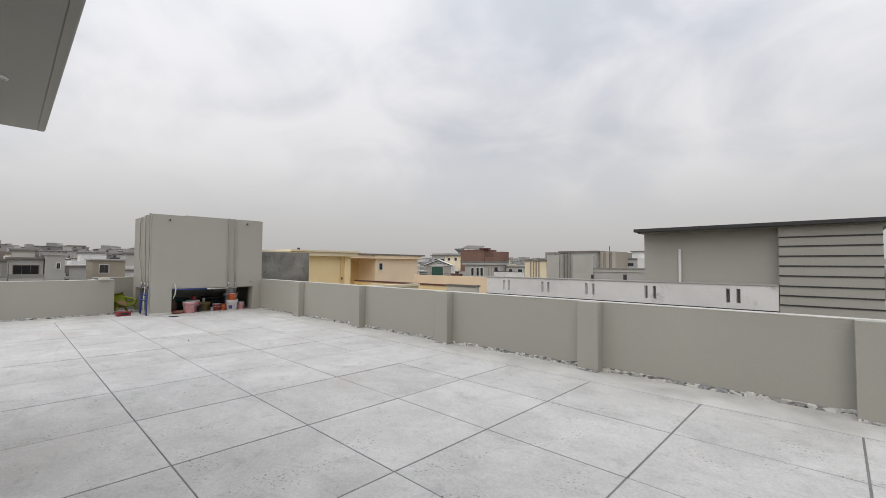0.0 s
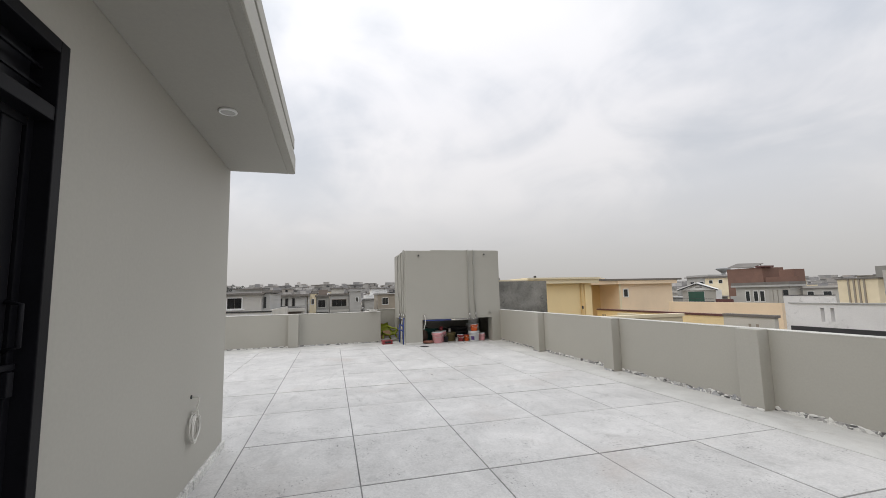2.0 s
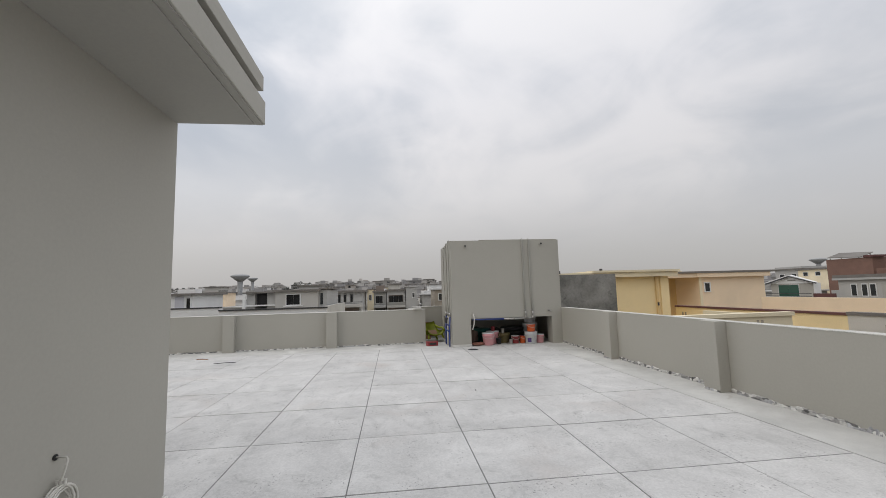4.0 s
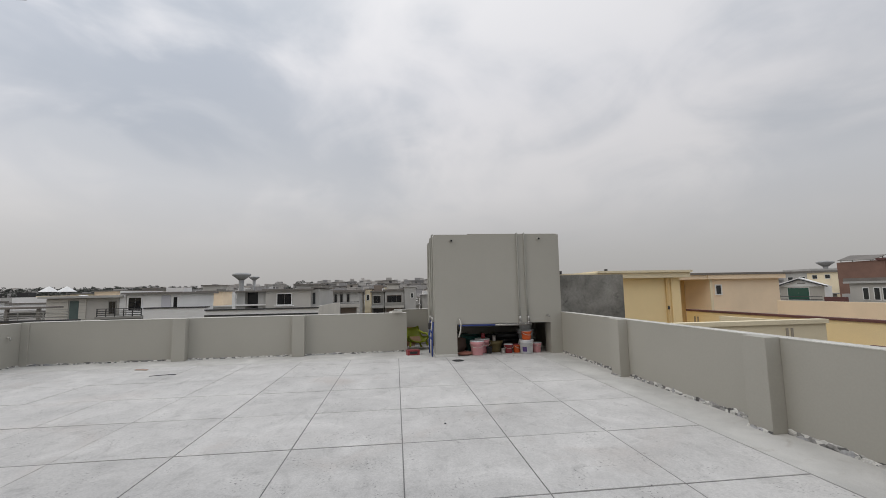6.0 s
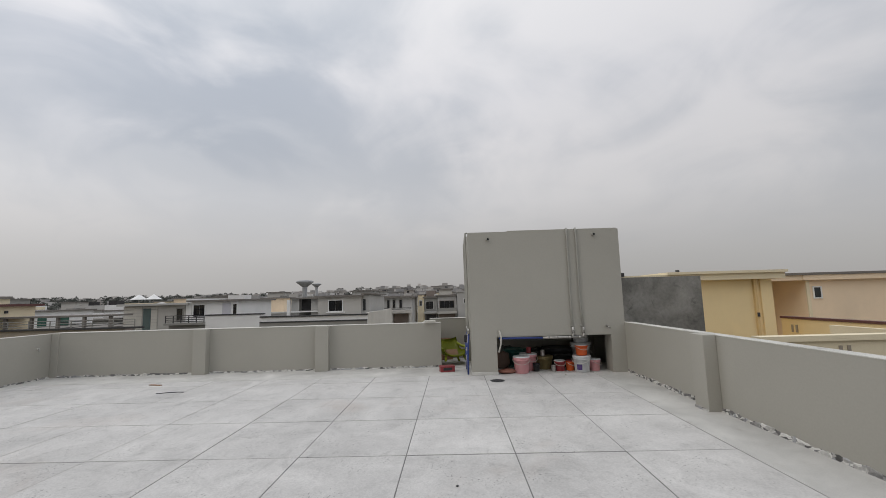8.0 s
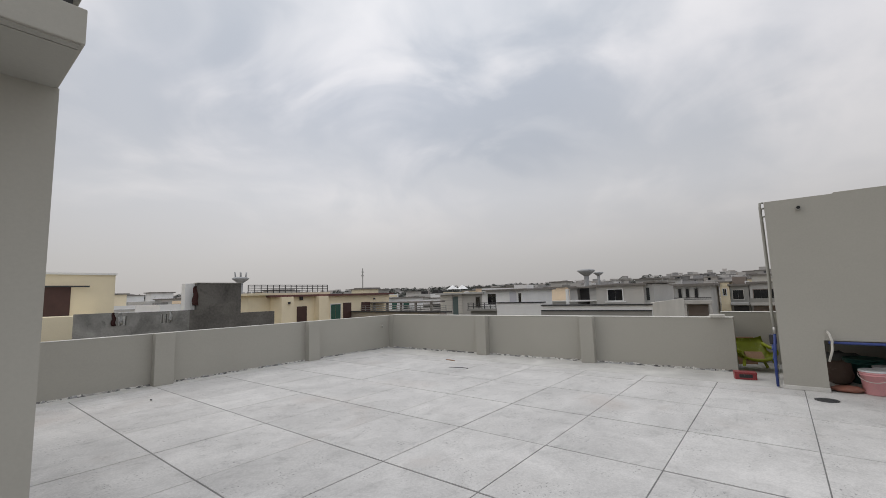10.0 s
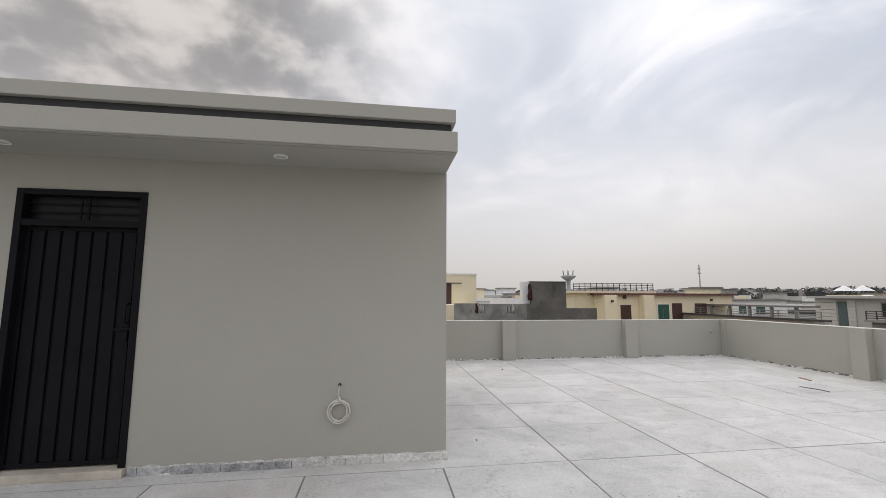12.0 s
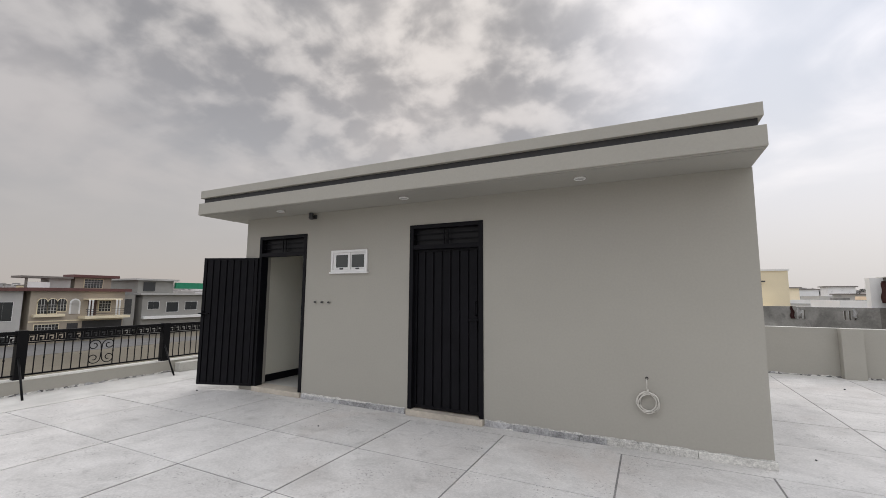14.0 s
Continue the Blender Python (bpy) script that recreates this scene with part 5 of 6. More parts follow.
house(
    "grey-white house with a dark roof edge and two-pane window", -46, -38.0, -8.15, -4.75, 1.70, PALEG, ROOFING, 0.22, 0.14,
    wins=[("+x", -7.33, -6.16, 0.56, 1.50, DARKGLASS, CLEANW, 2)],
    extra=[
        ("bay", LIGHTG, [(-45.5, -38.25, -4.75, -4.12, GROUND, 1.78)]),
        ("bay_window", SHADOWG, [(-38.26, -38.2, -4.62, -4.42, 0.6, 1.5)]),
        ("bay_slab", ROOFING, [(-45.6, -38.1, -4.75, -3.95, 1.84, 1.95)]),
        ("side_room", LIGHTG, [(-45, -39.5, -9.2, -8.37, GROUND, 1.62), (-45, -39.5, -10.85, -10.2, GROUND, 1.62), (-45, -43.0, -10.2, -9.2, GROUND, 1.62)]),
        # near-black plate added in the open side room for the shade inside
        ("side_shutter", GROOVE, [(-40.2, -40.1, -10.2, -9.2, 0.62, 1.62)]),
        ("side_slab", ROOFING, [(-45.2, -39.2, -10.85, -8.37, 1.62, 1.76)]),
        ("side_post", CLEANW, [(-39.4, -39.2, -11.1, -10.85, GROUND, 1.58)]),
        ("side_sill", CLEANW, [(-39.5, -39.2, -10.85, -8.37, 0.55, 0.66)]),
        ("window_sill", CLEANW, [(-38.0, -37.9, -7.5, -6.0, 0.48, 0.55)]),
        ("front_parapet", CLEANW, [(-34.65, -34.5, -11.1, -3.52, GROUND, 0.38)]),
        ("coping", GROOVE, [(-34.7, -34.42, -11.12, -3.5, 0.38, 0.47)]),
        ("band", GREYW, [(-34.5, -34.40, -11.1, -3.52, GROUND, 0.0)]),
        ("band_line", GROOVE, [(-34.5, -34.36, -11.1, -3.52, 0.0, 0.08)]),
        ("end_wall", STRIPE, [(-46.0, -34.65, -3.66, -3.5, GROUND, 0.53)]),
    ],
)
house(
    "white house with a black balcony rail", -44, -38.0, -18.2, -14.47, 1.62, CLEANW, ROOFING, 0.3, 0.14,
    wins=[("+x", -18.12, -17.11, 0.40, 1.43, DARKGLASS, CLEANW, 2), ("+x", -14.95, -14.55, 0.55, 1.43, DARKGLASS, CLEANW, 1)],
    extra=[
        ("tall_wall", CLEANW, [(-43.5, -38.4, -18.95, -18.5, GROUND, 1.90)]),
        ("panel", LILAC, [(-38.0, -37.95, -15.75, -15.1, GROUND, 1.5)]),
        ("white_block", CLEANW, [(-36.0, -35.5, -15.6, -11.5, GROUND, 0.58)]),
        ("block_coping", GROOVE, [(-36.05, -35.45, -15.62, -11.45, 0.58, 0.66)]),
        ("balcony_slab", GREYW, [(-38, -36.5, -19.4, -16.3, -0.10, 0.06)]),
        ("balcony_wall", GREYW, [(-38, -36.8, -19.2, -16.3, GROUND, -0.10)]),
        ("balcony_rail", GROOVE, bars(-36.55, -19.3, -16.3, (0.14, 0.28, 0.42, 0.58))),
        ("balcony_post", GROOVE, uprights(-36.56, -19.3, -16.3, 0.06, 0.63, 6)),
        ("roof_tank", WHITEW, [(-43.2, -41.8, -17.4, -16.0, 1.76, 2.15)]),
    ],
)
house(
    "pale house with grooved cladding and a grey green door", -45, -38.5, -24.05, -19.05, 1.42, PALEG, LIGHTG, 0.38, 0.17,
    wins=[("+x", -23.62, -23.21, 1.08, 1.38, None, GREYW, 1), ("+x", -19.77, -19.2, 0.13, 1.17, DARKGLASS, GREYW, 2)],
    doors=[("+x", -22.47, -21.85, -0.9, 1.2, GREENDOOR)],
    extra=[("cladding_board", STRIPE, [(-38.5, -38.44, a, b, -2.0 + 0.26 * k, -1.77 + 0.26 * k) for k in range(13) for a, b in ((-24.05, -22.55), (-21.8, -21.3))])],
)
house(
    "low house with a dark pergola roof and railed terrace", -31, -28.2, -27.0, -17.4, 0.10, MUD, None,
    extra=[
        ("terrace_rail", GREYW, bars(-28.0, -27.0, -15.05, (0.42, 0.55, 0.70), 0.035)),
        ("rail_post", GREYW, uprights(-28.0, -27.0, -15.05, 0.10, 0.73, 11, 0.04)),
        ("terrace_parapet", BEIGE, [(-27.1, -27.0, -27.0, -14.9, GROUND, 0.26)]),
        ("parapet_coping", GROOVE, [(-27.15, -26.9, -27.0, -13.9, 0.26, 0.36)]),
        ("pergola_slab", ROOFING, [(-30.6, -29.0, -27.0, -17.2, 0.88, 0.98)]),
        ("pergola_post", ROOFING, uprights(-29.2, -26.8, -17.3, 0.1, 0.88, 7, 0.14)),
    ],
)
house(
    "grey two-storey house with balconies and three tall windows", -62, -55.0, -6.0, -2.4, 1.55, LIGHTG, ROOFING, 0.35, 0.25,
    wins=[("+x", a, a + 0.40, 0.34, 1.36, DARKGLASS, GREYW, 1) for a in (-5.38, -4.70, -3.91)],
    extra=[
        ("balcony", PALEG, [(-55, -53.6, -6.0, -2.3, -0.22, 0.12)]),
        ("balcony_rail", GROOVE, bars(-53.65, -6.0, -2.3, (0.22, 0.36), 0.06)),
        # near-black plate for the unlit garage, no real opening
        ("garage_mouth", GROOVE, [(-55.0, -54.97, -5.4, -4.65, -3.4, -0.35)]),
        ("garage_door", MUD, [(-55.0, -54.96, -4.55, -2.8, -3.4, -0.35)]),
        ("side_wing", STRIPE, [(-61, -54.6, -7.3, -6.0, GROUND, 1.40)]),
        ("wing_slab", LIGHTG, [(-61.2, -54.4, -7.4, -5.9, 1.40, 1.48)]),
    ]
    + [("column", PALEG, [(-53.9, -53.65, y, y + 0.25, GROUND, -0.22)]) for y in (-5.9, -4.75, -2.55)],
)
house("weathered cream house side wall", -66, -60.0, -2.1, -1.25, 1.85, PALEY, ROOFING, 0.1, 0.12, wins=[("+x", -1.9, -1.5, 0.4, 1.2)])
house(
    "dark grey house with a shaded balcony", -68, -60.0, -1.2, 0.42, 1.45, GREYW, ROOFING, 0.2, 0.2,
    wins=[("+x", -1.05, 0.0, -0.04, 1.05, DARKGLASS, PALEG, 2)],
    # near-black plate under the balcony stands for the shaded space
    extra=[("balcony", LIGHTG, [(-60, -58.9, -1.2, 0.4, -0.55, -0.3)]), ("balcony_void", GROOVE, [(-60.0, -59.95, -1.0, 0.3, -2.6, -0.7)]), ("roof_wall", MUD, [(-64, -61, -1.0, 0.2, 1.65, 2.4)]), ("roof_tank", CLEANW, [(-61.4, -60.9, 0.1, 0.5, 1.65, 1.95)])],
)
house(
    "brown-stained grey house with an open balcony and dark rooms", -68, -60.0, 0.5, 3.0, 1.62, LIGHTG, ROOFING, 0.25, 0.2,
    wins=[("+x", 0.75, 2.70, -0.11, 1.05, DARKGLASS, MUD, 3)],
    # brown plate under this balcony likewise has the shade as its colour
    extra=[("balcony", PALEG, [(-60, -58.8, 0.5, 3.0, -0.6, -0.3)]), ("balcony_parapet", GREYW, [(-58.95, -58.8, 0.5, 3.0, -0.3, 0.12)]), ("balcony_void", MUD, [(-60.0, -59.95, 0.7, 2.8, -2.8, -0.7)]), ("roof_room", STRIPE, [(-66, -62, 0.7, 2.4, 1.82, 2.5)]), ("roof_room_slab", ROOFING, [(-66.2, -61.8, 0.5, 2.6, 2.5, 2.65)])],
)
house("raw concrete house end wall beside the stained house", -68, -59.5, 3.08, 4.6, 2.05, LIGHTG, LIGHTG, 0.1, 0.15, wins=[("+x", 3.9, 4.3, 0.6, 1.3)])
house("dull cream house with a plain roof edge", -72, -66.0, 7.6, 10.8, 1.6, BEIGE, LIGHTG, 0.2, 0.2, wins=[("+x", 8.2, 9.2, 0.0, 1.1)])

# houses to the south
house("cream rendered rooftop room with a dark door", -10.46, -4.0, -26.0, -19.0, 2.66, CREAM, CLEANW, 0.05, 0.08, doors=[("+y", -9.05, -8.2, 0.2, 2.2, DOORB)], extra=[("rail", GROOVE, [(-9.6, -7.5, -18.9, -18.86, 2.16, 2.22)]), ("low_wall", CREAM, [(-9.9, -4.0, -19.0, -17.0, GROUND, 1.05)])])
dk = thing("terrace_wall", "weather-stained raw cement terrace wall with slots", "wall", (-12, -15, GROUND))
off3 = Matrix.Translation((12, 15, -GROUND))
for name, rows, mat in (
    ("wall", [(-11.9, -9.66, -15.15, -15.0, GROUND, 0.70), (-11.9, -9.66, -15.15, -15.0, 1.02, 1.13), (-9.66, -8.5, -15.15, -15.0, GROUND, 1.15), (-11.9, -11.28, -15.15, -15.0, 0.70, 1.02), (-10.94, -9.9, -15.15, -15.0, 0.70, 1.02), (-11.20, -11.14, -15.15, -15.0, 0.70, 1.02), (-11.07, -11.01, -15.15, -15.0, 0.70, 1.02), (-9.8, -9.74, -15.15, -15.0, 0.70, 1.02)], CEMENT),
    ("stair_block", [(-13.87, -12.15, -15.6, -15.0, GROUND, 2.17)], DARKCEM),
    ("block_foot", [(-12.15, -11.9, -15.15, -15.0, GROUND, 1.14)], DARKCEM),
    ("block_cap", [(-13.9, -12.12, -15.63, -14.97, 2.17, 2.20)], CAP),
    ("side_wall", [(-15.42, -13.87, -15.2, -15.05, GROUND, 0.93)], DARKCEM),
    # white sheets added behind the slots in place of the lit space beyond
    ("slot_screen", [(-11.45, -10.85, -15.4, -15.35, 0.6, 1.1), (-9.95, -9.6, -15.4, -15.35, 0.6, 1.1)], CLEANW),
    ("white_wall", [(-12.14, -11.78, -15.55, -15.2, GROUND, 2.16)], CLEANW),
):
    bm = boxes(*rows)
    bm.transform(off3)
    part(name, bm, mat, dk)


for col, x, z, mat, lab in ((0, -12.06, 2.05, MAROON, "dark red cloth hanging on the wall"), (1, -9.52, 1.16, MAROON, "red cloth hung over the terrace wall"), (2, -9.72, 1.12, CLEANW, "white cloth hung over the terrace wall"), (3, -11.24, 1.12, CLEANW, "pale cloth hung over the terrace wall")):
    bm = bmesh.new()
    gx, gz, hgt, wid = 6, 8, (0.75, 0.45, 0.35, 0.35)[col], (0.28, 0.16, 0.14, 0.14)[col]
    vs = [[bm.verts.new((x + wid * (i / gx - 0.5) * (0.35 + 0.65 * min(1.0, 1.6 * j / gz)) * (1.0 - 0.25 * math.sin(2.4 * j / gz)) + 0.02 * math.sin(j * 1.3), -14.96 + 0.03 * math.sin(i * 1.9 + j * 0.3), z - hgt * j / gz)) for j in range(gz + 1)] for i in range(gx + 1)]
    for i in range(gx):
        for j in range(gz):
            bm.faces.new((vs[i][j], vs[i + 1][j], vs[i + 1][j + 1], vs[i][j + 1])).smooth = True
    bmesh.ops.solidify(bm, geom=bm.faces[:], thickness=0.008)
    single("cloth", bm, mat, lab, "cloth", group="hung washing")

yh = house(
    "pale yellow rooftop house with brown doors and a railed roof",
    -31.2, -20.7, -32.0, -24.0, 1.60, PALEY, MAROON, 0.3, 0.14,
    wins=[("+y", -26.0, -24.98, -1.0, 1.0, GREENG, CLEANW, 2)],
    doors=[("+y", -22.95, -22.15, -1.0, 0.9, DOORB), ("+y", -27.0, -26.2, -1.0, 1.03, DOORB), ("+y", -29.0, -28.05, -1.0, 1.02, DOORB)],
    extra=[("west_bay", CREAM, [(-20.7, -19.1, -31.0, -25.0, GROUND, 1.75)]), ("porch_wall", PALEY, [(-24.4, -23.6, -24.0, -23.4, GROUND, 1.6), (-21.6, -20.7, -24.0, -23.5, GROUND, 1.6)]), ("wall_lamp", GROOVE, [(-22.55, -22.35, -24.0, -23.85, 1.35, 1.6)]), ("wall_lamp", GROOVE, [(-29.5, -29.35, -24.0, -23.9, 1.2, 1.35)]), ("wall_lamp", GROOVE, [(-21.3, -21.15, -23.5, -23.4, 1.1, 1.25)]), ("second_roof", CREAM, [(-25.5, -18.8, -31.3, -24.7, 1.75, 1.9)])],
)
inv = Matrix.Translation((25.95, 28.0, -(GROUND - 0.5)))
for k in range(15):
    bm = boxes((-25.3 + k * 0.45, -25.26 + k * 0.45, -24.75, -24.71, 1.9, 2.45))
    bm.transform(inv)
    part("rail_post", bm, GROOVE, yh)
for z in (2.05, 2.18, 2.31, 2.43):
    bm = boxes((-25.3, -19.0, -24.75, -24.71, z, z + 0.04))
    bm.transform(inv)
    part("rail_bar", bm, GROOVE, yh)
house("white house with blue-green windows", -47, -40.5, -40, -34.0, 1.15, CLEANW, ROOFING, 0.2, 0.12, wins=[("+y", -42.2, -41.2, -0.4, 0.8, GREENG, CLEANW, 2), ("+y", -44.4, -43.2, -0.4, 0.8, GREENG, CLEANW, 2)])
house("low house with a dark metal roof terrace", -44, -34.0, -32, -25.0, -0.3, LIGHTG, ROOFING, 0.4, 0.15, extra=[("roof_rail", GROOVE, [(-44, -34, -25.0, -24.95, z, z + 0.05) for z in (0.0, 0.2, 0.4)])])
house("grey house roof far behind the cream room", -13.2, -9.0, -44.0, -36.0, 2.2, GREYW, ROOFING, 0.3, 0.2, wins=[("+y", -12.2, -11.0, 0.8, 1.6)])

# houses across the road to the east
MESHWIN = CREAM
e1 = house(
    "beige two-storey house with arched windows and red tiled edges", 87.62, 94.0, -42.0, -28.0, 1.75, TAN, MAROON, 0.75, 0.55,
    doors=[("-x", -37.42, -36.09, -2.6, 0.13, DOORB), ("-x", -34.85, -33.25, -7.0, -3.9, GROOVE), ("-x", -41.8, -35.45, -7.0, -3.6, GROOVE)],
    extra=[
        ("roof_room", TAN, [(91.1, 93.8, -41.1, -35.2, 2.3, 4.35)]),
        ("roof_room_slab", MAROON, [(90.2, 94.2, -42.1, -34.6, 4.35, 4.85)]),
        ("roof_terrace", LIGHTG, [(90.6, 93.8, -34.4, -31.3, 2.3, 4.0)]),
        ("terrace_slab", ROOFING, [(89.9, 94.2, -34.5, -27.4, 4.0, 4.35)]),
        ("terrace_parapet", CLEANW, [(90.2, 90.4, -31.3, -28.2, 2.3, 3.3)]),
        ("terrace_post", ROOFING, [(90.2, 90.5, -28.3, -28.0, 2.3, 4.0)]),
        ("window_ledge", CREAM, [(86.9, 87.62, -32.6, -28.4, -2.65, -2.2)]),
        ("balcony", CREAM, [(85.2, 87.62, -42.0, -34.8, -3.15, -2.7)]),
        ("balcony_rail", GROOVE, [(85.2, 85.28, -42.0, -34.8, z, z + 0.07) for z in (-2.3, -1.9, -1.5)]),
        ("sunshade", CREAM, [(85.6, 87.62, -40.7, -35.3, 0.22, 0.45)]),
        ("side_bay", GREYW, [(88.2, 94.0, -44.2, -42.0, GROUND, 1.2)]),
        # the side bay's unlit opening is a near-black plate
        ("side_opening", GROOVE, [(88.15, 88.22, -43.6, -42.4, -2.6, 0.3)]),
        ("ground_band", CREAM, [(87.5, 87.62, -42.0, -28.0, -3.5, -3.3)]),
    ],
)
to_e1 = Matrix.Translation((-90.81, 35.0, -(GROUND - 0.5)))


def grid_window(face_x, y0, y1, z0, z1, nx, nz, arch=False):
    """A dark window with a pale frame and a lattice of thin bars, with a round head if wanted."""
    bm = boxes((face_x - 0.10, face_x + 0.02, y0 - 0.12, y1 + 0.12, z0 - 0.12, z1 + (0.0 if arch else 0.12)))
    mid, r = (y0 + y1) / 2, (y1 - y0) / 2
    if arch:
        turned([(r + 0.12, 0.0), (r + 0.12, 0.10)], 24, bm, (0, 0, 0))
        new_verts = [v for v in bm.verts if abs(v.co.x) < face_x / 2]
        bmesh.ops.transform(bm, matrix=Matrix.Translation((face_x, mid, z1)) @ pose(0, 0, 0, 0, -90, 0), verts=new_verts)
    bm.transform(to_e1)
    f = part("window", bm, MESHWIN, e1, "window with a pale surround and white bars")
    bm = boxes((face_x - 0.14, face_x - 0.09, y0, y1, z0, z1))
    if arch:
        turned([(r, 0.0), (r, 0.135)], 24, bm, (0, 0, 0))
        bmesh.ops.transform(bm, matrix=Matrix.Translation((face_x, mid, z1)) @ pose(0, 0, 0, 0, -90, 0), verts=[v for v in bm.verts if abs(v.co.x) < face_x / 2])
    bm.transform(to_e1)
    part("pane", bm, SHADOWG, f)
    top = z1 + (r * 0.9 if arch else 0.0)
    for k in range(1, nx):
        y = y0 + (y1 - y0) * k / nx
        bm = boxes((face_x - 0.17, face_x - 0.13, y - 0.035, y + 0.035, z0, top))
        bm.transform(to_e1)
        part("bar", bm, LIGHTG, f)
    for k in range(1, nz):
        z = z0 + (z1 - z0) * k / nz
        bm = boxes((face_x - 0.17, face_x - 0.135, y0, y1, z - 0.03, z + 0.03))
        bm.transform(to_e1)
        part("bar", bm, LIGHTG, f)


grid_window(87.62, -30.22, -29.02, -2.1, -0.15, 3, 4, True)
grid_window(87.62, -31.51, -30.37, -2.1, -0.15, 3, 4, True)
grid_window(87.62, -32.85, -31.67, -1.7, -0.15, 3, 3, True)
grid_window(87.62, -39.63, -37.79, -1.95, 0.0, 4, 4)
grid_window(87.62, -32.03, -28.85, -4.9, -3.95, 7, 2)
grid_window(91.1, -39.6, -36.7, 2.4, 4.05, 6, 4)
for y0, y1, mat, out in ((-34.95, -33.35, CLEANW, 0.06), (-34.7, -33.6, PALEG, 0.09)):
    bm = boxes((87.62 - out, 87.62, y0, y1, -2.3, -0.35))
    turned([((y1 - y0) / 2, 0.0), ((y1 - y0) / 2, out)], 24, bm, (0, 0, 0))
    bmesh.ops.transform(bm, matrix=Matrix.Translation((87.62, (y0 + y1) / 2, -0.35)) @ pose(0, 0, 0, 0, -90, 0), verts=[v for v in bm.verts if abs(v.co.x) < 40])
    bm.transform(to_e1)
    part("niche", bm, mat, e1, "white arched niche")
for y in (-35.45, -35.95, -39.75, -40.25):
    bm = turned([(0.16, -2.7), (0.13, -2.5), (0.13, 0.0), (0.17, 0.22)], 12, None, (85.6, y, 0))
    bm.transform(to_e1)
    part("column", bm, CLEANW, e1, "white balcony column")
house("grey two-storey house with white bands and a green shade net", 87.62, 106.87, -59.26, -45.26, 1.17, GREYW, LIGHTG, 0.7, 0.35, 0.0, wins=[("-x", -48.59, -46.31, -1.8, -0.14), ("-x", -52.61, -49.99, -2.5, -0.32, None, CLEANW, 1), ("-x", -56.81, -54.01, -2.15, -0.23)], doors=[], extra=[("roof_room", GREYW, [(89.37, 101.62, -52.26, -45.09, 1.52, 4.15)]), ("roof_room_slab", LIGHTG, [(88.5, 102.5, -52.96, -44.39, 4.15, 4.5)]), ("roof_window", SHADOWG, [(89.2, 89.46, -48.41, -46.14, 1.96, 3.8)]), ("shade_net", surface("green net", (0.02, 0.22, 0.12), 0.8), [(88.67, 89.37, -59.26, -52.44, 2.57, 3.88)]), ("band", CLEANW, [(86.75, 87.62, -59.26, -45.26, -3.73, -3.2)])])
house("brown and white house at the end of the row", 87.62, 108.62, -27.06, -15.51, 1.7, LIGHTG, MAROON, 0.7, 0.53, 0.0, wins=[("-x", -26.01, -23.56, -3.2, -0.05), ("-x", -21.64, -18.66, -3.2, -0.05), ("-x", -26.01, -23.56, -8.8, -5.65)], doors=[], extra=[])
single("road", boxes((70, 85, -160, 160, GROUND - 0.2, GROUND + 0.03)), surface("dusty asphalt", (0.12, 0.118, 0.116), 0.9, 20, 0.2, 0.3, 0.25), "grey asphalt road in front of the far houses", kind="structure")

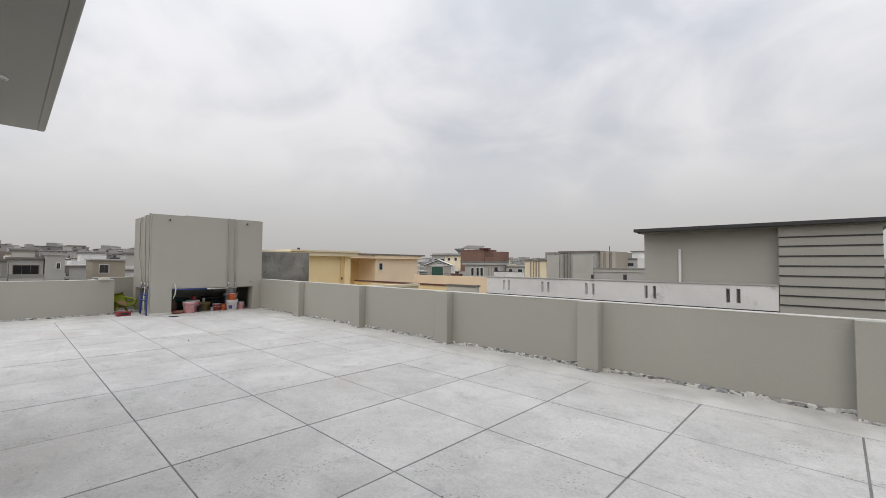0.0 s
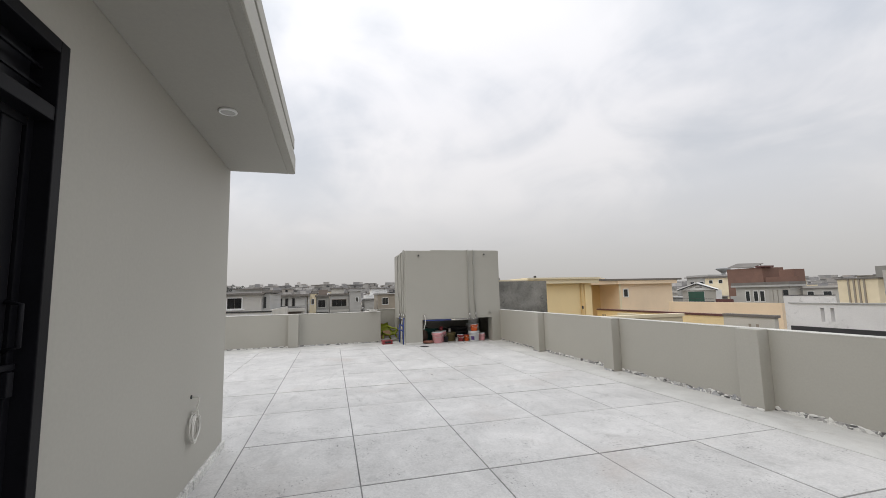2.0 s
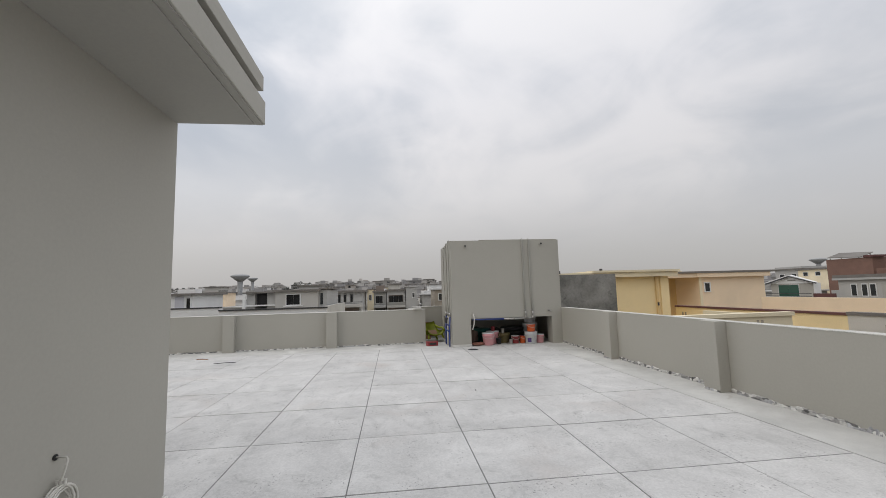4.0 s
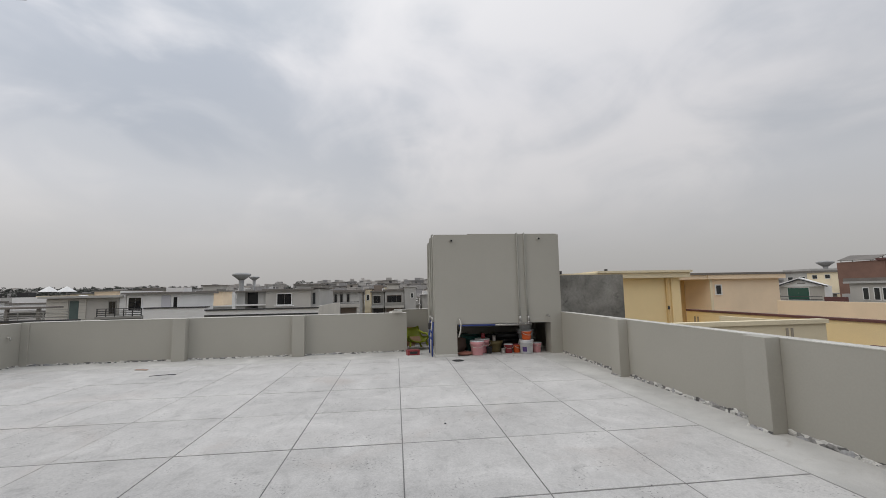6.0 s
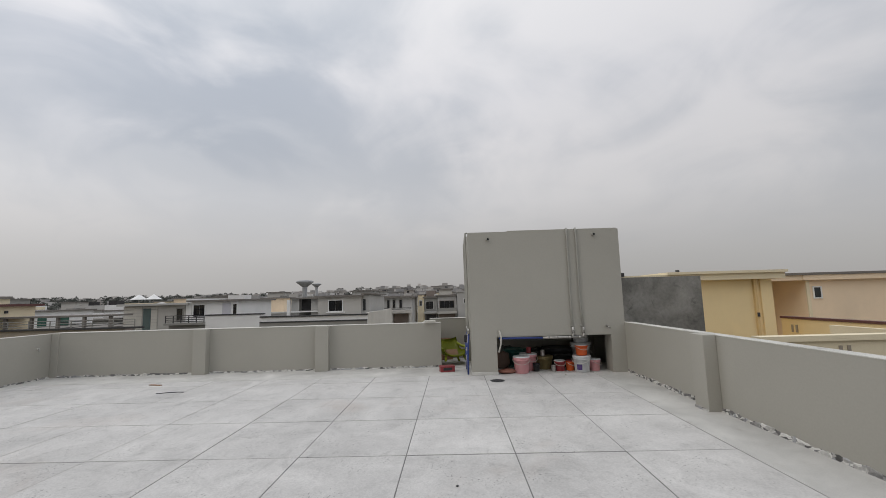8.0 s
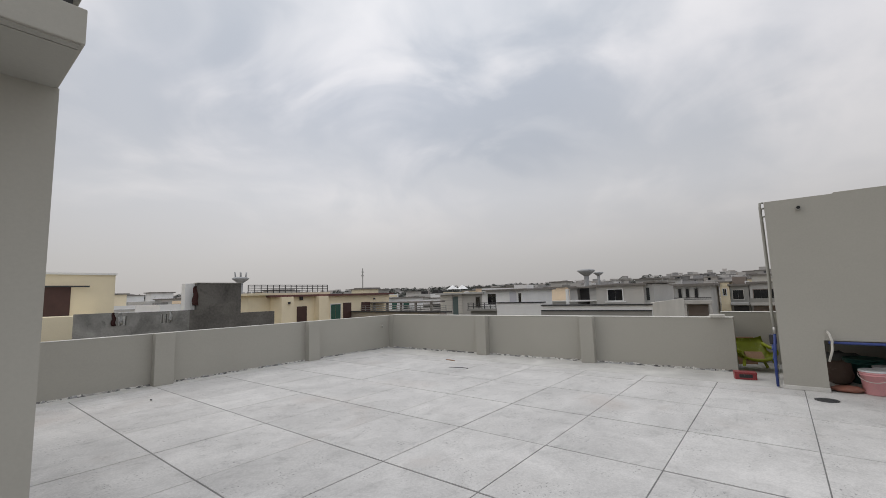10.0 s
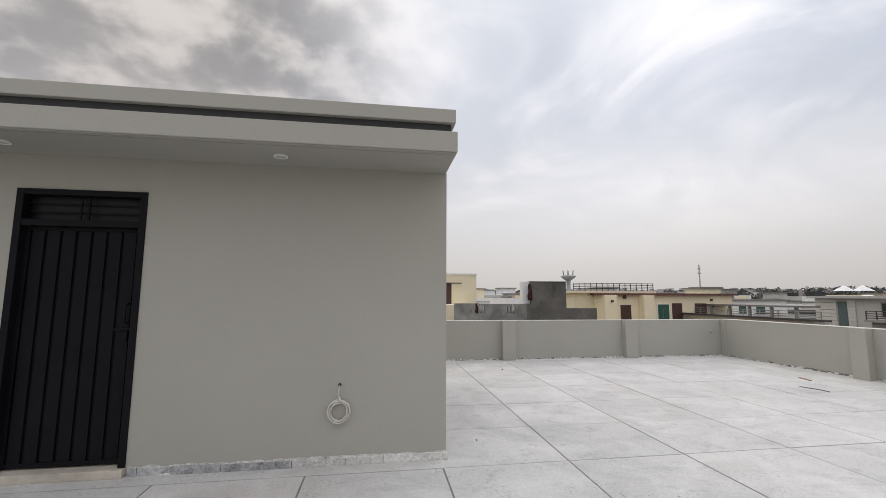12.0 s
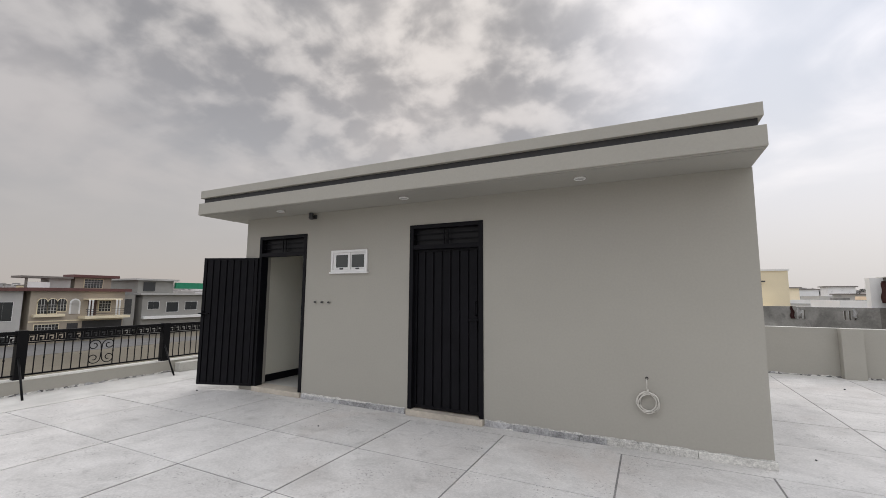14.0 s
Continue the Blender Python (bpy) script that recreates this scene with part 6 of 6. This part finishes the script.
# rows of houses all around
rnd = random.Random(11)
PALETTE = [PALEG, CLEANW, LIGHTG, PALEG, WHITEW, GREYW, PEACH, CLEANW, CREAM, PALEY]
for gx in range(-11, 12):
    for gy in range(-11, 12):
        cx, cy = gx * 12.5 + rnd.uniform(-1.5, 1.5), gy * 12.5 + rnd.uniform(-1.5, 1.5)
        d = math.hypot(cx, cy)
        if d > 138 or (-64 < cx < 60 and -46 < cy < 100) or (60 <= cx < 112 and -70 < cy < 20) or (cx > 0 and cy > 30):
            continue
        w, dp = rnd.uniform(7, 10.5), rnd.uniform(7, 10.5)
        g = rise(cx, cy)
        top = g + rnd.choice((6.6, 7.0, 7.4, 7.8)) + rnd.uniform(-0.4, 0.4)
        x0, x1, y0, y1 = cx - w / 2, cx + w / 2, cy - dp / 2, cy + dp / 2
        face = ("-x" if cx > 0 else "+x") if abs(cx) > abs(cy) else ("-y" if cy > 0 else "+y")
        a, b = (y0, y1) if face[1] == "x" else (x0, x1)
        m = rnd.choice((2, 3))
        wins = []
        for k in range(m):
            u = a + (b - a) * (k + 0.5) / m
            wins.append((face, u - rnd.uniform(0.5, 0.9), u + rnd.uniform(0.5, 0.9), top - 2.5, top - 1.1, None, None, 1))
        mat = rnd.choice(PALETTE)
        rx, ry = cx + rnd.uniform(-1.5, 1.5), cy + rnd.uniform(-1.5, 1.5)
        extra = [("roof_room", rnd.choice(PALETTE), [(rx - 2, rx + 2, ry - 1.8, ry + 1.8, top, top + 2.4)]), ("roof_room_slab", ROOFING, [(rx - 2.3, rx + 2.3, ry - 2.1, ry + 2.1, top + 2.4, top + 2.58)])] if rnd.random() < 0.55 else []
        side = 1 if face[0] == "+" else -1
        if face[1] == "x":
            fx = x1 if side > 0 else x0
            ledge = (min(fx, fx + side * 0.9), max(fx, fx + side * 0.9), a + 0.6, b - 0.6)
        else:
            fy = y1 if side > 0 else y0
            ledge = (a + 0.6, b - 0.6, min(fy, fy + side * 0.9), max(fy, fy + side * 0.9))
        if rnd.random() < 0.6:
            extra.append(("balcony", rnd.choice(PALETTE), [(*ledge, top - 3.1, top - 2.9)]))
        if rnd.random() < 0.5:
            extra.append(("sunshade", LIGHTG, [(*ledge, top - 0.95, top - 0.83)]))
        if rnd.random() < 0.5:
            tx, ty = cx + rnd.uniform(-3, 3), cy + rnd.uniform(-3, 3)
            extra.append(("roof_tank", rnd.choice((GREYW, CEMENT, BLACKP)), [(tx - 0.7, tx + 0.7, ty - 0.7, ty + 0.7, top + 0.2, top + 1.7)]))
        house("flat-roofed two-storey house of the hazy neighbourhood", x0, x1, y0, y1, top, mat, ROOFING if rnd.random() < 0.5 else LIGHTG, rnd.uniform(0.1, 0.5), 0.2, parapet=rnd.choice((0.0, 0.5, 0.8)), wins=wins, group="neighbourhood houses", base=g - 0.8, extra=extra)


def slabs(name, rows, material, label, category):
    """Many plain blocks in one mesh."""
    verts, faces = [], []
    quad = ((0, 1, 3, 2), (4, 6, 7, 5), (0, 4, 5, 1), (2, 3, 7, 6), (0, 2, 6, 4), (1, 5, 7, 3))
    for x0, x1, y0, y1, z0, z1 in rows:
        n = len(verts)
        verts += [(x, y, z) for x in (x0, x1) for y in (y0, y1) for z in (z0, z1)]
        faces += [tuple(n + i for i in q) for q in quad]
    me = bpy.data.meshes.new(name)
    me.from_pydata(verts, [], faces)
    me.materials.append(material)
    return tagged(new(name, me), label, category, kind="stuff")


# pale low-contrast greys, taking the place of haze over the far town
FARCITY = island_walls("far town walls paled for haze", [(0.0, (0.31, 0.305, 0.30)), (0.3, (0.46, 0.44, 0.415)), (0.5, (0.68, 0.67, 0.66)), (0.62, (0.42, 0.38, 0.345)), (0.8, (0.34, 0.33, 0.33)), (1.0, (0.29, 0.285, 0.285))])
FARWIN = surface("far town openings", (0.12, 0.12, 0.125), 0.7)
town, openings = [], []
for k in range(4800):
    a, r = rnd.uniform(0, 2 * math.pi), 135 + 620 * rnd.random() ** 1.25
    cx, cy = r * math.cos(a), r * math.sin(a)
    g = rise(cx, cy)
    w, dp, h = rnd.uniform(5, 11), rnd.uniform(5, 11), rnd.uniform(4.6, 7.0)
    town.append((cx - w / 2, cx + w / 2, cy - dp / 2, cy + dp / 2, g - 4, g + h))
    town.append((cx - w / 2 - 0.5, cx + w / 2 + 0.5, cy - dp / 2 - 0.5, cy + dp / 2 + 0.5, g + h - 0.35, g + h + 0.02))
    if rnd.random() < 0.6:
        town.append((cx - w / 4, cx + w / 5, cy - dp / 4, cy + dp / 4, g + h, g + h + rnd.uniform(1.4, 2.6)))
    if r < 420:
        for j in range(rnd.choice((2, 3))):
            u = rnd.uniform(-0.35, 0.3)
            z = g + h - rnd.choice((2.6, 2.4, 5.4))
            if abs(cx) > abs(cy):
                s = cx - math.copysign(w / 2, cx)
                openings.append((s - 0.05, s + 0.05, cy + dp * u, cy + dp * u + 1.4, z, z + 1.4))
            else:
                s = cy - math.copysign(dp / 2, cy)
                openings.append((cx + w * u, cx + w * u + 1.4, s - 0.05, s + 0.05, z, z + 1.4))
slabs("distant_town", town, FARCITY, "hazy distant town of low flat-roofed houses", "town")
slabs("distant_windows", openings, FARWIN, "dark window openings of the distant town", "windows")

# distant trees: clumps of many small leaves
# leaf green lightened and greyed, so that distance haze is in the colour
FOLIAGE = surface("haze-greyed foliage", (0.115, 0.12, 0.108), 0.95, 3, 0.2, 0.1, 0.2, spec=0.1)
verts, faces = [], []
for k in range(560):
    a = math.radians(rnd.triangular(204, 228, 215)) if k < 330 else rnd.triangular(math.radians(186), math.radians(330), math.radians(212))
    r = rnd.uniform(190, 420) if k < 330 else rnd.uniform(140, 450)
    cx, cy = r * math.cos(a), r * math.sin(a)
    g, hgt, wid = rise(cx, cy), rnd.uniform(6, 9.5), rnd.uniform(3, 6)
    for j in range(130):
        t = rnd.random()
        b, q = rnd.uniform(0, 6.28), wid * math.sqrt(rnd.random()) * math.sin(math.pi * (0.15 + 0.8 * t))
        c = Vector((cx + q * math.cos(b), cy + q * math.sin(b), g + hgt * (0.25 + 0.75 * t)))
        n = len(verts)
        s = rnd.uniform(0.3, 0.75)
        for e in range(4):
            verts.append(tuple(c + Vector((rnd.uniform(-s, s), rnd.uniform(-s, s), rnd.uniform(-s, s)))))
        faces += [(n, n + 1, n + 2), (n, n + 2, n + 3), (n + 1, n + 2, n + 3)]
me = bpy.data.meshes.new("distant_trees")
me.from_pydata(verts, [], faces)
me.materials.append(FOLIAGE)
tagged(new("distant_trees", me), "haze-greyed dark green trees between the distant houses", "trees", kind="stuff")


# concrete made paler and bluer: the distance haze is painted into it
TOWERC = surface("haze-tinted concrete", (0.36, 0.365, 0.37), 0.9)


def water_tower(x, y, top, r, crown=False):
    g = rise(x, y)
    t = thing("water_tower", "grey concrete mushroom-shaped water tower on the skyline", "water tower", (x, y, g - 1), group="water towers")
    h = top - g + 1
    part("stem", turned([(r * 0.34, 0), (r * 0.26, h * 0.5), (r * 0.30, h - r * 0.75)], 20), TOWERC, t)
    part("bowl", turned([(r * 0.3, h - r * 0.8), (r * 0.75, h - r * 0.45), (r * 1.05, h - r * 0.22), (r * 1.05, h - r * 0.12), (r * 0.8, h), (r * 0.2, h + r * 0.06)], 28), TOWERC, t)
    if crown:
        for k in range(6):
            a = k * math.pi / 3
            part("antenna", tube([(r * 0.7 * math.cos(a), r * 0.7 * math.sin(a), h - r * 0.1), (r * 0.8 * math.cos(a), r * 0.8 * math.sin(a), h + r * 0.7)], r * 0.06, 6), TOWERC, t)
    return t


water_tower(-220, -73.8, 12.2, 4.2)
water_tower(-250, -77.5, 11.8, 2.7)
water_tower(-63.8, -120, 8.2, 2.2, True)
water_tower(-199.1, 227.2, 13.4, 3.6)
mast = thing("radio_mast", "thin lattice mast between the distant houses", "mast", (-93, -100, GROUND))
part("pole", tube([(0, 0, 0), (0, 0, 17.5)], 0.18, 6), GREYW, mast)
part("aerial", boxes((-0.5, 0.5, -0.1, 0.1, 15.0, 15.3), (-0.4, 0.4, -0.1, 0.1, 16.2, 16.5)), GREYW, mast)
tent = thing("tensile_tent", "white peaked tent roof among the distant trees", "tent", (-150, -105, rise(-150, -105)), turn=36.4)
for dy in (-2.1, 2.1):
    bm = bmesh.new()
    bmesh.ops.create_cone(bm, cap_ends=True, segments=16, radius1=2.6, radius2=0.15, depth=1.7)
    for v in bm.verts:
        v.co = Vector((v.co.x, v.co.y + dy, v.co.z + 10.5))
    part("peak", bm, CLEANW, tent)
    part("mast", tube([(0, dy, 0), (0, dy, 9.8)], 0.2, 6), GREYW, tent)
dome = thing("roof_dome", "small white dome on a far rooftop", "dome", (-63.5, -38.6, GROUND))
part("drum", boxes((-2.4, 2.4, -2.4, 2.4, 0.0, 8.1)), LIGHTG, dome)
part("shell", turned([(1.0 * math.cos(k * math.pi / 16), 8.1 + 0.75 * math.sin(k * math.pi / 16)) for k in range(8)], 20), CLEANW, dome, "white domed shell")
